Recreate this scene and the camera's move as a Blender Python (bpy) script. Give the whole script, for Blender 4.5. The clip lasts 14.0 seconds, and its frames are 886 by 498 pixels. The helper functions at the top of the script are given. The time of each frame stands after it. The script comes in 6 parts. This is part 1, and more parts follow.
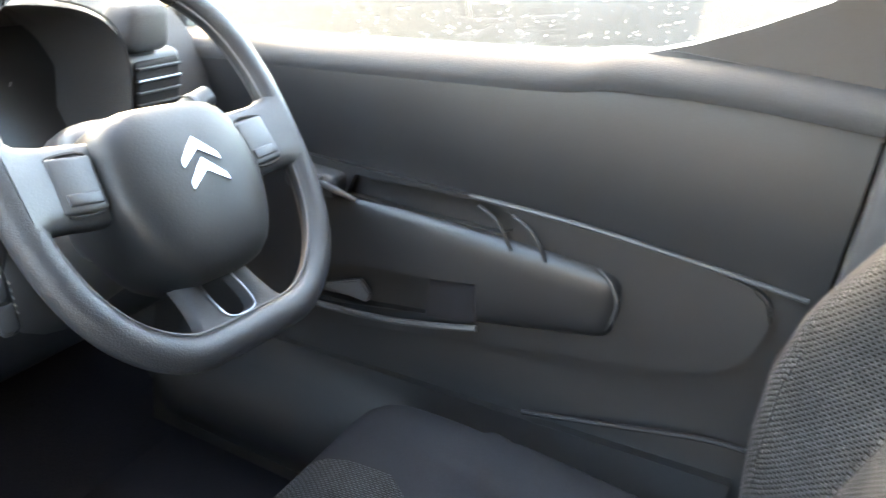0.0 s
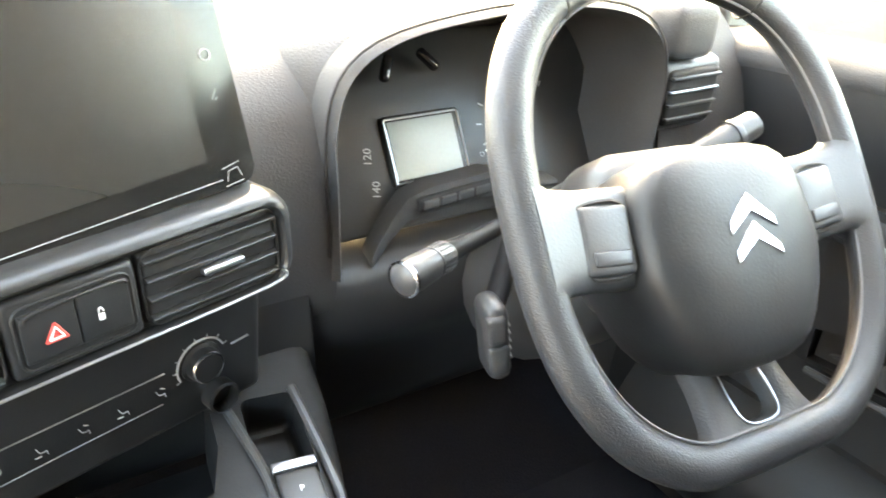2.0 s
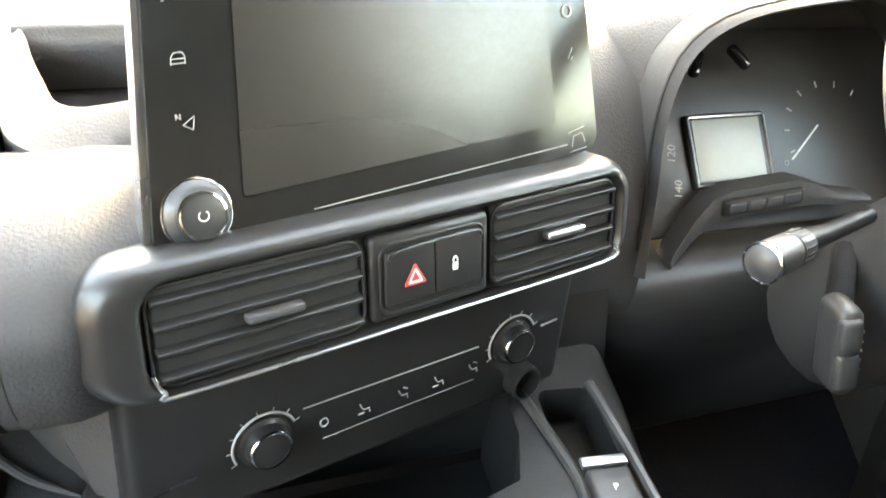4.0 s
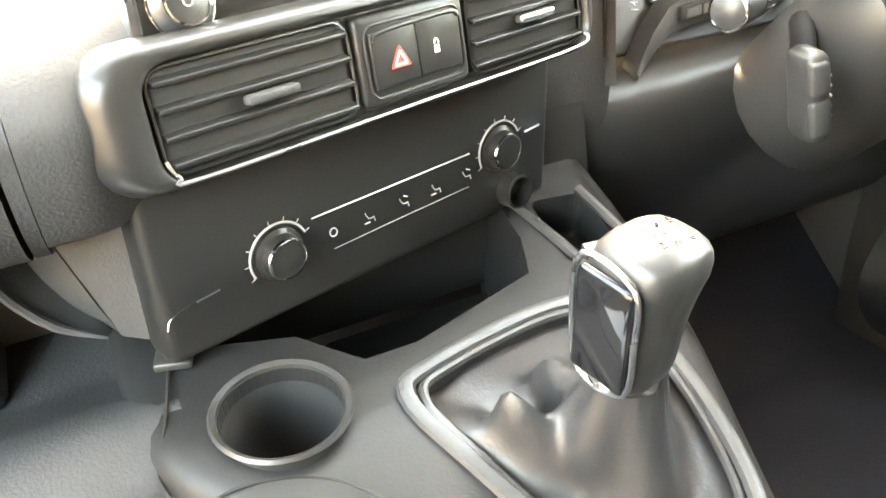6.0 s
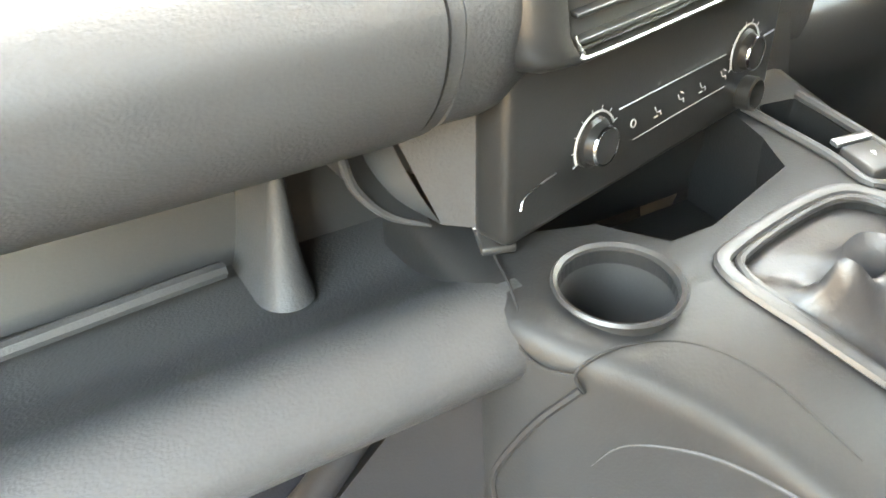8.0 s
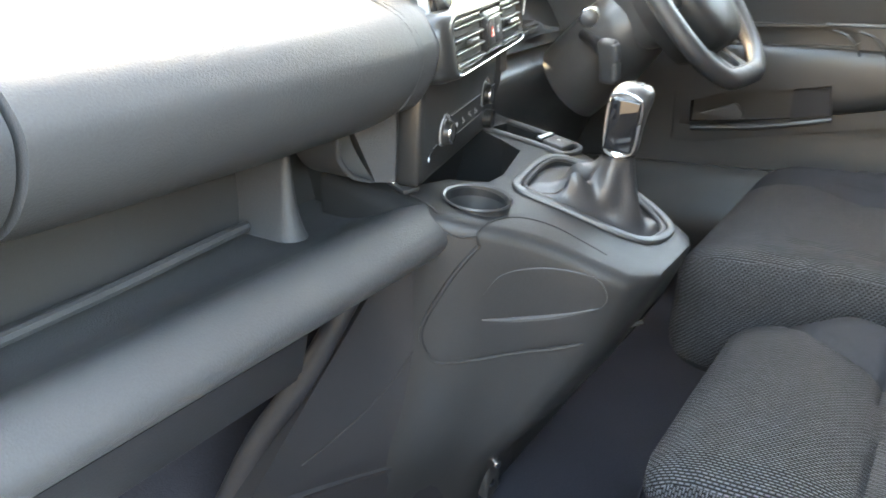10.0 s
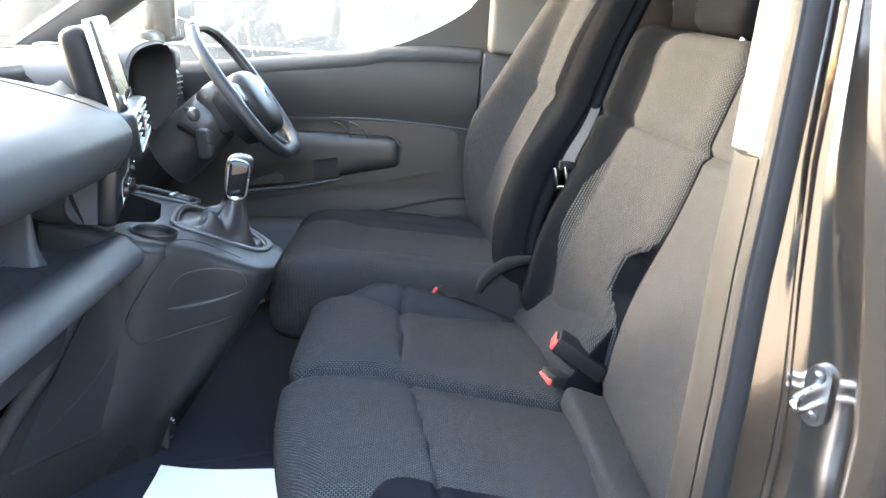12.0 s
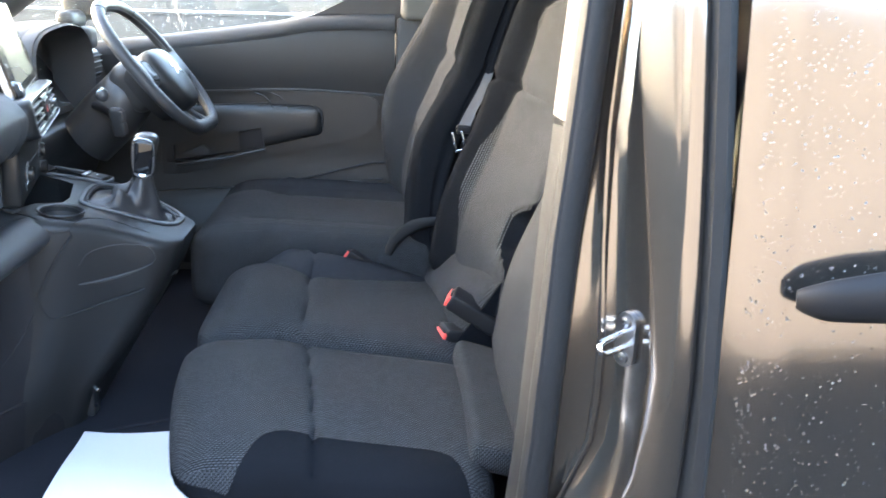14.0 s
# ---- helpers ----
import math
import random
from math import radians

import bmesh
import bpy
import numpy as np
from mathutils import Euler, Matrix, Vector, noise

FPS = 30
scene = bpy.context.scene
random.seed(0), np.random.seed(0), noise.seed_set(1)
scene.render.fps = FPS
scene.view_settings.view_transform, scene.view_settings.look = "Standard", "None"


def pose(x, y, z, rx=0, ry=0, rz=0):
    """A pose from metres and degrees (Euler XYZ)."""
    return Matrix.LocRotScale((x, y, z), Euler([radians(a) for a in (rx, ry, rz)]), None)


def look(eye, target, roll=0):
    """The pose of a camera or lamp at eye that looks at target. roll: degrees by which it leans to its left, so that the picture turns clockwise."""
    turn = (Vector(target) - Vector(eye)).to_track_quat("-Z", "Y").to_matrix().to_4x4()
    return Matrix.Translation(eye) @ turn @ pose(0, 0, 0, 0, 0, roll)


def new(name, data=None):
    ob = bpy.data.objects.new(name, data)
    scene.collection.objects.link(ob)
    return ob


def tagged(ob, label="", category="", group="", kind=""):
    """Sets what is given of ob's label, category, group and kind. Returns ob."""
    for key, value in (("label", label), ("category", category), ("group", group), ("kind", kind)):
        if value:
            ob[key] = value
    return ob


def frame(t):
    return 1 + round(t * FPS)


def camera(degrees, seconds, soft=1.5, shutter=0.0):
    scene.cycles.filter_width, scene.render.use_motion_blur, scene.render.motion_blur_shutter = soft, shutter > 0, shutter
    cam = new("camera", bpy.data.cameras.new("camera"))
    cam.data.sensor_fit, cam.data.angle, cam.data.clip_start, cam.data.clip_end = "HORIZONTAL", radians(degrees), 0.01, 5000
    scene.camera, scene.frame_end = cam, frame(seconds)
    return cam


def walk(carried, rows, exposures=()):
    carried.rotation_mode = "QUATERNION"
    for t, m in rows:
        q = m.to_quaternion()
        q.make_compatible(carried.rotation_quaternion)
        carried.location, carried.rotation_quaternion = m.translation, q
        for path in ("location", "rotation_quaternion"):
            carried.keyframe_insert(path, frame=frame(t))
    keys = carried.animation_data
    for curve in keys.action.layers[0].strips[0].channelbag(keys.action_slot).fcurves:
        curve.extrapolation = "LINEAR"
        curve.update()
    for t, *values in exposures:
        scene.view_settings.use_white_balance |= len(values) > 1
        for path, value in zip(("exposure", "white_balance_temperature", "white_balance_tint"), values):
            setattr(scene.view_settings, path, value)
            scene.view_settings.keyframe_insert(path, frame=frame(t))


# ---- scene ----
cam = camera(56.0, 14.0, 1.5, 0.25)
EXPOSURES = [(0.0, 5.95, 7670, 10), (0.5, 6.55, 8700, 10), (1.0, 6.6, 9200, 10), (1.5, 6.5, 9350, 10), (2.0, 6.5, 9350, 10), (2.5, 5.2, 7850, 10), (3.0, 4.75, 7110, 10), (3.5, 5.2, 7670, 10), (4.0, 6.3, 9820, 10), (6.5, 7.3, 12160, 10), (7.5, 7.35, 12160, 10), (9.8, 6.05, 9300, 10), (10.5, 6.6, 8600, 10), (11.0, 5.65, 8040, 10), (11.5, 5.05, 8320, 10), (12.0, 5.55, 7150, 10), (12.5, 5.3, 6600, 10), (14.0, 5.25, 6750, 10)]
PATH = [
    (0, (-0.113, -0.452, 1.326), (1.568, 0.261, 0.51), 7.9),
    (0.5, (-0.015, -0.447, 1.329), (1.393, 0.629, 0.401), 6.4),
    (1, (-0.003, -0.409, 1.342), (1.249, 0.819, 0.38), 6.2),
    (1.5, (-0.02, -0.342, 1.331), (1.086, 1.005, 0.349), 5.0),
    (2, (-0.04, -0.296, 1.327), (0.945, 1.136, 0.338), 4.7),
    (2.5, (-0.066, -0.263, 1.334), (0.802, 1.284, 0.41), 4.8),
    (3, (-0.097, -0.243, 1.333), (0.684, 1.359, 0.425), 5.0),
    (3.5, (-0.117, -0.23, 1.298), (0.581, 1.416, 0.403), 4.1),
    (4, (-0.137, -0.241, 1.254), (0.535, 1.421, 0.367), 3.6),
    (4.2, (-0.144, -0.25, 1.237), (0.53, 1.41, 0.347), 2.6),
    (6.5, (-0.21, -0.287, 1.161), (0.542, 1.275, 0.164), -4.7),
    (7, (-0.266, -0.249, 1.154), (0.512, 1.273, 0.115), -3.7),
    (7.5, (-0.313, -0.214, 1.153), (0.432, 1.32, 0.109), -4.2),
    (10, (-0.869, -0.359, 1.175), (0.692, 0.639, 0.421), 0.1),
    (10.5, (-0.998, -0.354, 1.198), (0.755, 0.312, 0.503), 3.8),
    (11, (-1.145, -0.407, 1.214), (0.712, 0.023, 0.609), 5.5),
    (11.5, (-1.308, -0.399, 1.241), (0.613, -0.251, 0.704), 6.3),
    (12, (-1.496, -0.353, 1.243), (0.436, -0.433, 0.73), 3.8),
    (12.5, (-1.617, -0.339, 1.249), (0.309, -0.463, 0.724), 3.8),
    (13, (-1.677, -0.355, 1.247), (0.232, -0.48, 0.663), 3.9),
    (13.5, (-1.66, -0.384, 1.258), (0.243, -0.508, 0.655), 3.1),
    (14, (-1.576, -0.506, 1.284), (0.325, -0.629, 0.674), 1.6),
]
walk(cam, [(t, look(eye, target, roll)) for t, eye, target, roll in PATH], EXPOSURES)

# ---- light ----
SUN_EL, SUN_AZ = 18.5, 27.0
world = bpy.data.worlds.new("sky")
scene.world = world
world.use_nodes = True
wn = world.node_tree.nodes
sky = wn.new("ShaderNodeTexSky")
sky.sky_type = "NISHITA"
sky.sun_disc = False
sky.sun_elevation = radians(SUN_EL)
sky.sun_rotation = radians(SUN_AZ)
sky.air_density, sky.dust_density = 1.0, 1.2
wn["Background"].inputs["Strength"].default_value = 0.15
world.node_tree.links.new(sky.outputs["Color"], wn["Background"].inputs["Color"])
sun_data = bpy.data.lights.new("sun", "SUN")
sun_data.energy, sun_data.angle, sun_data.color = 0.40, radians(7), (1.0, 0.83, 0.64)
sun = new("sun", sun_data)
sun.matrix_world = look((10 * math.sin(radians(SUN_AZ)), 10 * math.cos(radians(SUN_AZ)), 10 * math.tan(radians(SUN_EL))), (0, 0, 0))

# ---- materials ----


def material(name, color, rough=0.5, metal=0.0, grain=0.0, scale=300.0, vary=0.12, stain=4.0, coat=0.0, spec=0.5):
    """A surface with fine relief, and colour that varies at a fine and a broad scale."""
    m = bpy.data.materials.new(name)
    m.use_nodes = True
    n, l = m.node_tree.nodes, m.node_tree.links
    b = n["Principled BSDF"]
    b.inputs["Metallic"].default_value = metal
    b.inputs["Coat Weight"].default_value = coat
    b.inputs["Specular IOR Level"].default_value = spec
    tc = n.new("ShaderNodeTexCoord")
    fine, broad = n.new("ShaderNodeTexNoise"), n.new("ShaderNodeTexNoise")
    fine.inputs["Scale"].default_value, broad.inputs["Scale"].default_value = scale, stain
    fine.inputs["Detail"].default_value, broad.inputs["Detail"].default_value = 3, 5
    for t in (fine, broad):
        l.new(tc.outputs["Object"], t.inputs["Vector"])
    mix = n.new("ShaderNodeMath")
    mix.operation = "ADD"
    l.new(fine.outputs["Fac"], mix.inputs[0])
    l.new(broad.outputs["Fac"], mix.inputs[1])
    fit = n.new("ShaderNodeMapRange")
    fit.inputs["From Min"].default_value, fit.inputs["From Max"].default_value = 0.6, 1.4
    fit.inputs["To Min"].default_value, fit.inputs["To Max"].default_value = 1 - vary, 1 + vary
    l.new(mix.outputs[0], fit.inputs["Value"])
    mul = n.new("ShaderNodeVectorMath")
    mul.operation = "SCALE"
    mul.inputs[0].default_value = color
    l.new(fit.outputs["Result"], mul.inputs["Scale"])
    l.new(mul.outputs["Vector"], b.inputs["Base Color"])
    rr = n.new("ShaderNodeMapRange")
    rr.inputs["From Min"].default_value, rr.inputs["From Max"].default_value = 0.3, 0.7
    rr.inputs["To Min"].default_value, rr.inputs["To Max"].default_value = max(0.02, rough - 0.07), min(1, rough + 0.07)
    l.new(broad.outputs["Fac"], rr.inputs["Value"])
    l.new(rr.outputs["Result"], b.inputs["Roughness"])
    if grain:
        bump = n.new("ShaderNodeBump")
        bump.inputs["Strength"].default_value, bump.inputs["Distance"].default_value = grain, 0.0006
        l.new(fine.outputs["Fac"], bump.inputs["Height"])
        l.new(bump.outputs["Normal"], b.inputs["Normal"])
    return m


def woven(name, color, pitch=0.0058, depth=0.9, contrast=0.42):
    """Ribbed seat cloth: short threads in staggered rows."""
    m = material(name, color, 0.95, 0, 0, 60, 0.14, 7, spec=0.06)
    n, l = m.node_tree.nodes, m.node_tree.links
    b = n["Principled BSDF"]
    tc = n["Texture Coordinate"]
    brick = n.new("ShaderNodeTexBrick")
    brick.inputs["Scale"].default_value = 1.0 / (pitch * 2)
    brick.inputs["Mortar Size"].default_value = 0.16
    brick.inputs["Mortar Smooth"].default_value = 1.0
    brick.inputs["Color1"].default_value = (1, 1, 1, 1)
    brick.inputs["Color2"].default_value = (0.8, 0.8, 0.8, 1)
    brick.inputs["Mortar"].default_value = (1 - contrast * 2, 1 - contrast * 2, 1 - contrast * 2, 1)
    warp = n.new("ShaderNodeMapping")
    warp.inputs["Rotation"].default_value = (0, 0, radians(90))
    uv = n.new("ShaderNodeUVMap")
    l.new(uv.outputs["UV"], warp.inputs["Vector"])
    l.new(warp.outputs["Vector"], brick.inputs["Vector"])
    old = b.inputs["Base Color"].links[0].from_socket
    mul = n.new("ShaderNodeVectorMath")
    mul.operation = "MULTIPLY"
    l.new(old, mul.inputs[0])
    l.new(brick.outputs["Color"], mul.inputs[1])
    l.new(mul.outputs["Vector"], b.inputs["Base Color"])
    bump = n.new("ShaderNodeBump")
    bump.inputs["Strength"].default_value, bump.inputs["Distance"].default_value = depth, 0.0012
    l.new(brick.outputs["Fac"], bump.inputs["Height"])
    bump.invert = True
    l.new(bump.outputs["Normal"], b.inputs["Normal"])
    b.inputs["Sheen Weight"].default_value = 0.0
    return m


def clear(name, tint=(1, 1, 1), rough=0.0):
    m = bpy.data.materials.new(name)
    m.use_nodes = True
    b = m.node_tree.nodes["Principled BSDF"]
    b.inputs["Base Color"].default_value = (*tint, 1)
    b.inputs["Transmission Weight"].default_value = 1.0
    b.inputs["Roughness"].default_value = rough
    b.inputs["IOR"].default_value = 1.45
    return m


DASH = material("soft_dash_plastic", (0.043, 0.044, 0.047), 0.55, 0, 0.75, 520, 0.12, 3, spec=0.25)
DASH2 = material("hard_dash_plastic", (0.036, 0.037, 0.039), 0.45, 0, 0.25, 500, 0.10, 4)
# door trim: dash grey taken darker, the shade across the cabin put into the colour
DOORP_SHADED = material("shaded_door_trim_plastic", (0.0105, 0.0105, 0.011), 0.46, 0, 0.3, 480, 0.12, 3)
LOWER = material("lower_trim_plastic", (0.0120, 0.0120, 0.0140), 0.58, 0, 0.3, 450, 0.10, 4, spec=0.22)
CONSOLE = material("grained_console_plastic", (0.0125, 0.013, 0.014), 0.48, 0, 0.3, 450, 0.12, 5, spec=0.32)
STACK = material("black_stack_plastic", (0.0155, 0.0155, 0.016), 0.36, 0, 0.15, 600, 0.12, 6, spec=0.4)
BLACKP = material("black_plastic", (0.026, 0.026, 0.027), 0.42, 0, 0.15, 600, 0.15, 6)
PANEL = material("switched_off_panel", (0.012, 0.011, 0.010), 0.28, 0, 0, 200, 0.03, 0.4)
GLOSS = material("piano_black", (0.008, 0.008, 0.009), 0.10, 0, 0, 300, 0.2, 9)
SCREEN = material("black_screen_glass", (0.008, 0.0078, 0.0075), 0.17, 0, 0, 200, 0.03, 0.4, spec=0.34)
VOID = material("dark_recess", (0.008, 0.008, 0.009), 0.8, 0, 0, 300, 0.2, 9)
CHROME = material("chrome", (0.75, 0.76, 0.78), 0.14, 1, 0, 200, 0.05, 9)
SATIN = material("satin_silver", (0.52, 0.53, 0.55), 0.32, 1, 0, 300, 0.06, 9)
WHITE = material("white_print", (0.75, 0.75, 0.75), 0.5, 0, 0, 300, 0.03, 9)
GREYP = material("grey_print", (0.30, 0.30, 0.30), 0.5, 0, 0, 300, 0.03, 9)
RED = material("red_plastic", (0.55, 0.055, 0.045), 0.4, 0, 0, 300, 0.08, 9)
LCD = material("grey_display", (0.30, 0.335, 0.325), 0.35, 0, 0, 300, 0.05, 12)
LEATHER = material("grained_leather", (0.022, 0.022, 0.024), 0.44, 0, 0.5, 420, 0.12, 12)
WHEEL = material("wheel_leather", (0.020, 0.0205, 0.0225), 0.45, 0, 0.9, 760, 0.12, 12)
THREAD = material("grey_thread", (0.10, 0.10, 0.105), 0.8, 0, 0, 900, 0.1, 9)
MATT = material("matt_black_plastic", (0.010, 0.010, 0.011), 0.5, 0, 0.15, 600, 0.15, 6, spec=0.12)
RUBBER = material("black_rubber", (0.012, 0.0125, 0.0135), 0.65, 0, 0.25, 250, 0.15, 6, spec=0.15)
CARPET = material("dark_floor_carpet", (0.021, 0.022, 0.028), 0.95, 0, 1.0, 380, 0.3, 6, spec=0.1)
FELT = material("black_seat_cloth", (0.0068, 0.0075, 0.0090), 0.95, 0, 0.3, 700, 0.2, 6, spec=0.0)
BOLSTER = material("dark_bolster_cloth", (0.019, 0.0205, 0.024), 0.95, 0, 0.3, 700, 0.2, 6, spec=0.0)
CLOTH = woven("grey_woven_cloth", (0.086, 0.091, 0.100), contrast=0.48)
WEB = material("belt_webbing", (0.034, 0.036, 0.042), 0.75, 0, 0.4, 900, 0.1, 9)
LINER = material("pale_headliner", (0.105, 0.100, 0.091), 0.9, 0, 0.4, 500, 0.06, 4)
PAPER = material("white_paper", (0.80, 0.80, 0.82), 0.75, 0, 0.1, 250, 0.02, 3)
PAINT = material("grey_brown_metallic_paint", (0.190, 0.171, 0.156), 0.15, 0.93, 0, 900, 0.06, 2, coat=0.5)
STEEL = material("zinc_steel", (0.20, 0.20, 0.21), 0.34, 1, 0.1, 300, 0.1, 20)
GLASS = clear("window_glass", (0.86, 0.885, 0.875))
DROPS = clear("water", (1, 1, 1))
ASPHALT = material("wet_asphalt", (0.0105, 0.0105, 0.0100), 0.95, 0, 1.0, 14, 0.5, 0.5, spec=0.06)
CONCRETE = material("pale_concrete", (0.34, 0.33, 0.31), 0.8, 0, 0.6, 40, 0.15, 1.2)
BRICKY = material("pale_brick", (0.27, 0.24, 0.21), 0.85, 0, 0.8, 30, 0.25, 1.5)
MIRROR = material("mirror_glass", (0.85, 0.86, 0.87), 0.03, 1, 0, 100, 0.02, 9)

# ---- mesh helpers ----
BASE = {}


def thing(name, base, label, category, group="", kind=""):
    ob = new(name)
    ob.empty_display_size = 0.05
    ob.location = base
    BASE[ob.name] = Vector(base)
    return tagged(ob, label, category, group, kind)


def link(name, bm, mat, crease=38):
    bmesh.ops.recalc_face_normals(bm, faces=bm.faces[:])
    for f in bm.faces:
        f.smooth = True
    lim = radians(crease)
    for e in bm.edges:
        if len(e.link_faces) == 2 and e.calc_face_angle(0) > lim:
            e.smooth = False
    me = bpy.data.meshes.new(name)
    bm.to_mesh(me)
    bm.free()
    me.materials.append(mat)
    return new(name, me)


def part(name, bm, mat, parent, label="", crease=38):
    """One mesh, given in world places, under a thing or a part of it."""
    root = parent
    while root.parent:
        root = root.parent
    bm.transform(Matrix.Translation(-BASE[root.name]))
    ob = link(name, bm, mat, crease)
    ob.parent = parent
    return tagged(ob, label)


def solid(name, bm, mat, label, category, group="", kind="", crease=38):
    """A top-level thing that is one mesh."""
    return tagged(link(name, bm, mat, crease), label, category, group, kind)


def rbox(c, s, r=0.005, n=(1, 1, 1), m=None, deform=None):
    """A box with rounded edges at c, of size s; n: cells along each side between the roundings; deform moves points in its own frame."""
    half = [v / 2 for v in s]
    r = min(r, *(h * 0.98 for h in half))
    k = 3 if r > 0.004 else 2
    lines = []
    for a in range(3):
        inner = half[a] - r
        t = [-half[a] + r * (1 - math.cos(math.pi / 2 * i / k)) for i in range(k)]
        t += [-inner + 2 * inner * i / n[a] for i in range(n[a] + 1)]
        t += [half[a] - r * (1 - math.cos(math.pi / 2 * i / k)) for i in reversed(range(k))]
        lines.append(t)
    bm = bmesh.new()
    made = {}

    def vert(i, j, l):
        key = (i, j, l)
        if key not in made:
            p = Vector((lines[0][i], lines[1][j], lines[2][l]))
            q = Vector([max(-half[a] + r, min(half[a] - r, p[a])) for a in range(3)])
            d = p - q
            if d.length > 1e-9:
                p = q + d.normalized() * r
            if deform:
                p = Vector(deform(p))
            made[key] = bm.verts.new(m @ p if m else p + Vector(c))
        return made[key]

    N = [len(t) - 1 for t in lines]
    for a in range(3):
        b, d = (a + 1) % 3, (a + 2) % 3
        for side in (0, N[a]):
            for i in range(N[b]):
                for j in range(N[d]):
                    quad = []
                    for di, dj in ((0, 0), (1, 0), (1, 1), (0, 1)):
                        key = [0, 0, 0]
                        key[a], key[b], key[d] = side, i + di, j + dj
                        quad.append(vert(*key))
                    if len(set(quad)) > 2:
                        try:
                            bm.faces.new(quad)
                        except ValueError:
                            pass
    return bm


def at(c, m=None):
    """The pose at c, turned by m."""
    return Matrix.Translation(c) @ (m if m else Matrix())


def prism(points, a, b, axis="x", bevel=0.0, seg=2, m=None):
    """A polygon of the two other coordinates, drawn from a to b along an axis."""
    bm = bmesh.new()

    def full(p, v):
        return {"x": (v, p[0], p[1]), "y": (p[0], v, p[1]), "z": (p[0], p[1], v)}[axis]

    lo = [bm.verts.new(full(p, a)) for p in points]
    hi = [bm.verts.new(full(p, b)) for p in points]
    bm.faces.new(lo)
    bm.faces.new(hi)
    for i in range(len(points)):
        j = (i + 1) % len(points)
        bm.faces.new((lo[i], lo[j], hi[j], hi[i]))
    if bevel:
        bmesh.ops.bevel(bm, geom=bm.edges[:], offset=bevel, segments=seg, affect="EDGES", clamp_overlap=True)
    if m:
        bm.transform(m)
    return bm


def loft(rings, cap=True, closed=True):
    bm = bmesh.new()
    rows = [[bm.verts.new(p) for p in ring] for ring in rings]
    n = len(rows[0])
    for r0, r1 in zip(rows, rows[1:]):
        for i in range(n if closed else n - 1):
            j = (i + 1) % n
            bm.faces.new((r0[i], r0[j], r1[j], r1[i]))
    if cap and closed:
        bm.faces.new(rows[0])
        bm.faces.new(rows[-1])
    return bm


def smooth_path(points, per=6, closed=False):
    """A Catmull-Rom line through the points."""
    P = [Vector(p) for p in points]
    out, n = [], len(P)
    for i in range(n if closed else n - 1):
        p0 = P[(i - 1) % n] if closed or i > 0 else P[0]
        p1, p2 = P[i], P[(i + 1) % n]
        p3 = P[(i + 2) % n] if closed or i + 2 < n else P[-1]
        for k in range(per):
            t = k / per
            out.append(0.5 * (2 * p1 + (p2 - p0) * t + (2 * p0 - 5 * p1 + 4 * p2 - p3) * t**2 + (3 * p1 - p0 - 3 * p2 + p3) * t**3))
    if not closed:
        out.append(P[-1])
    return out


def tube(points, r, n=8, closed=False, per=6, flat=1.0, up=None):
    """A round (or flattened) rod along a smooth line; r: one radius, or one for each given point."""
    path = smooth_path(points, per, closed)
    rad = [r] * len(path) if isinstance(r, (int, float)) else [float(v) for v in np.interp(np.linspace(0, len(r) - 1, len(path)), range(len(r)), r)]
    rings, side = [], Vector(up) if up else None
    for i, p in enumerate(path):
        a = path[i - 1] if i or closed else p
        b = path[(i + 1) % len(path)] if i + 1 < len(path) or closed else p
        t = (b - a).normalized()
        if side is None:
            side = t.orthogonal()
        side = (side - t * side.dot(t)).normalized()
        other = t.cross(side)
        rings.append([p + (side * math.cos(w) * flat + other * math.sin(w)) * rad[i] for w in (2 * math.pi * k / n for k in range(n))])
    if closed:
        rings.append(rings[0])
        bm = loft(rings, cap=False)
        bmesh.ops.remove_doubles(bm, verts=bm.verts[:], dist=1e-6)
        return bm
    return loft(rings)


def lathe(profile, m, n=32):
    """A turned body: (radius, height) along its own z, from end to end."""
    bm = bmesh.new()
    rows = []
    for r, h in profile:
        rows.append([bm.verts.new(m @ Vector((0, 0, h)))] if r < 1e-6 else [bm.verts.new(m @ Vector((r * math.cos(2 * math.pi * k / n), r * math.sin(2 * math.pi * k / n), h))) for k in range(n)])
    for a, b in zip(rows, rows[1:]):
        for i in range(n):
            j = (i + 1) % n
            f = [a[i % len(a)], a[j % len(a)], b[j % len(b)], b[i % len(b)]]
            f = list(dict.fromkeys(f))
            if len(f) > 2:
                bm.faces.new(f)
    return bm


def sheet(f, nu, nv, back):
    """A surface f(u, v), u and v from 0 to 1, with its rim and a back moved by the vector back."""
    bm = bmesh.new()
    back = Vector(back)
    g = [[bm.verts.new(f(i / nu, j / nv)) for j in range(nv + 1)] for i in range(nu + 1)]
    h = [[bm.verts.new(v.co + back) for v in row] for row in g]
    for i in range(nu):
        for j in range(nv):
            bm.faces.new((g[i][j], g[i + 1][j], g[i + 1][j + 1], g[i][j + 1]))
            bm.faces.new((h[i][j], h[i][j + 1], h[i + 1][j + 1], h[i + 1][j]))
    for i in range(nu):
        for j in (0, nv):
            bm.faces.new((g[i][j], g[i + 1][j], h[i + 1][j], h[i][j]))
    for j in range(nv):
        for i in (0, nu):
            bm.faces.new((g[i][j], g[i][j + 1], h[i][j + 1], h[i][j]))
    return bm


def join(*bms):
    out = bms[0]
    for b in bms[1:]:
        me = bpy.data.meshes.new("join")
        b.to_mesh(me)
        b.free()
        out.from_mesh(me)
        bpy.data.meshes.remove(me)
    return out


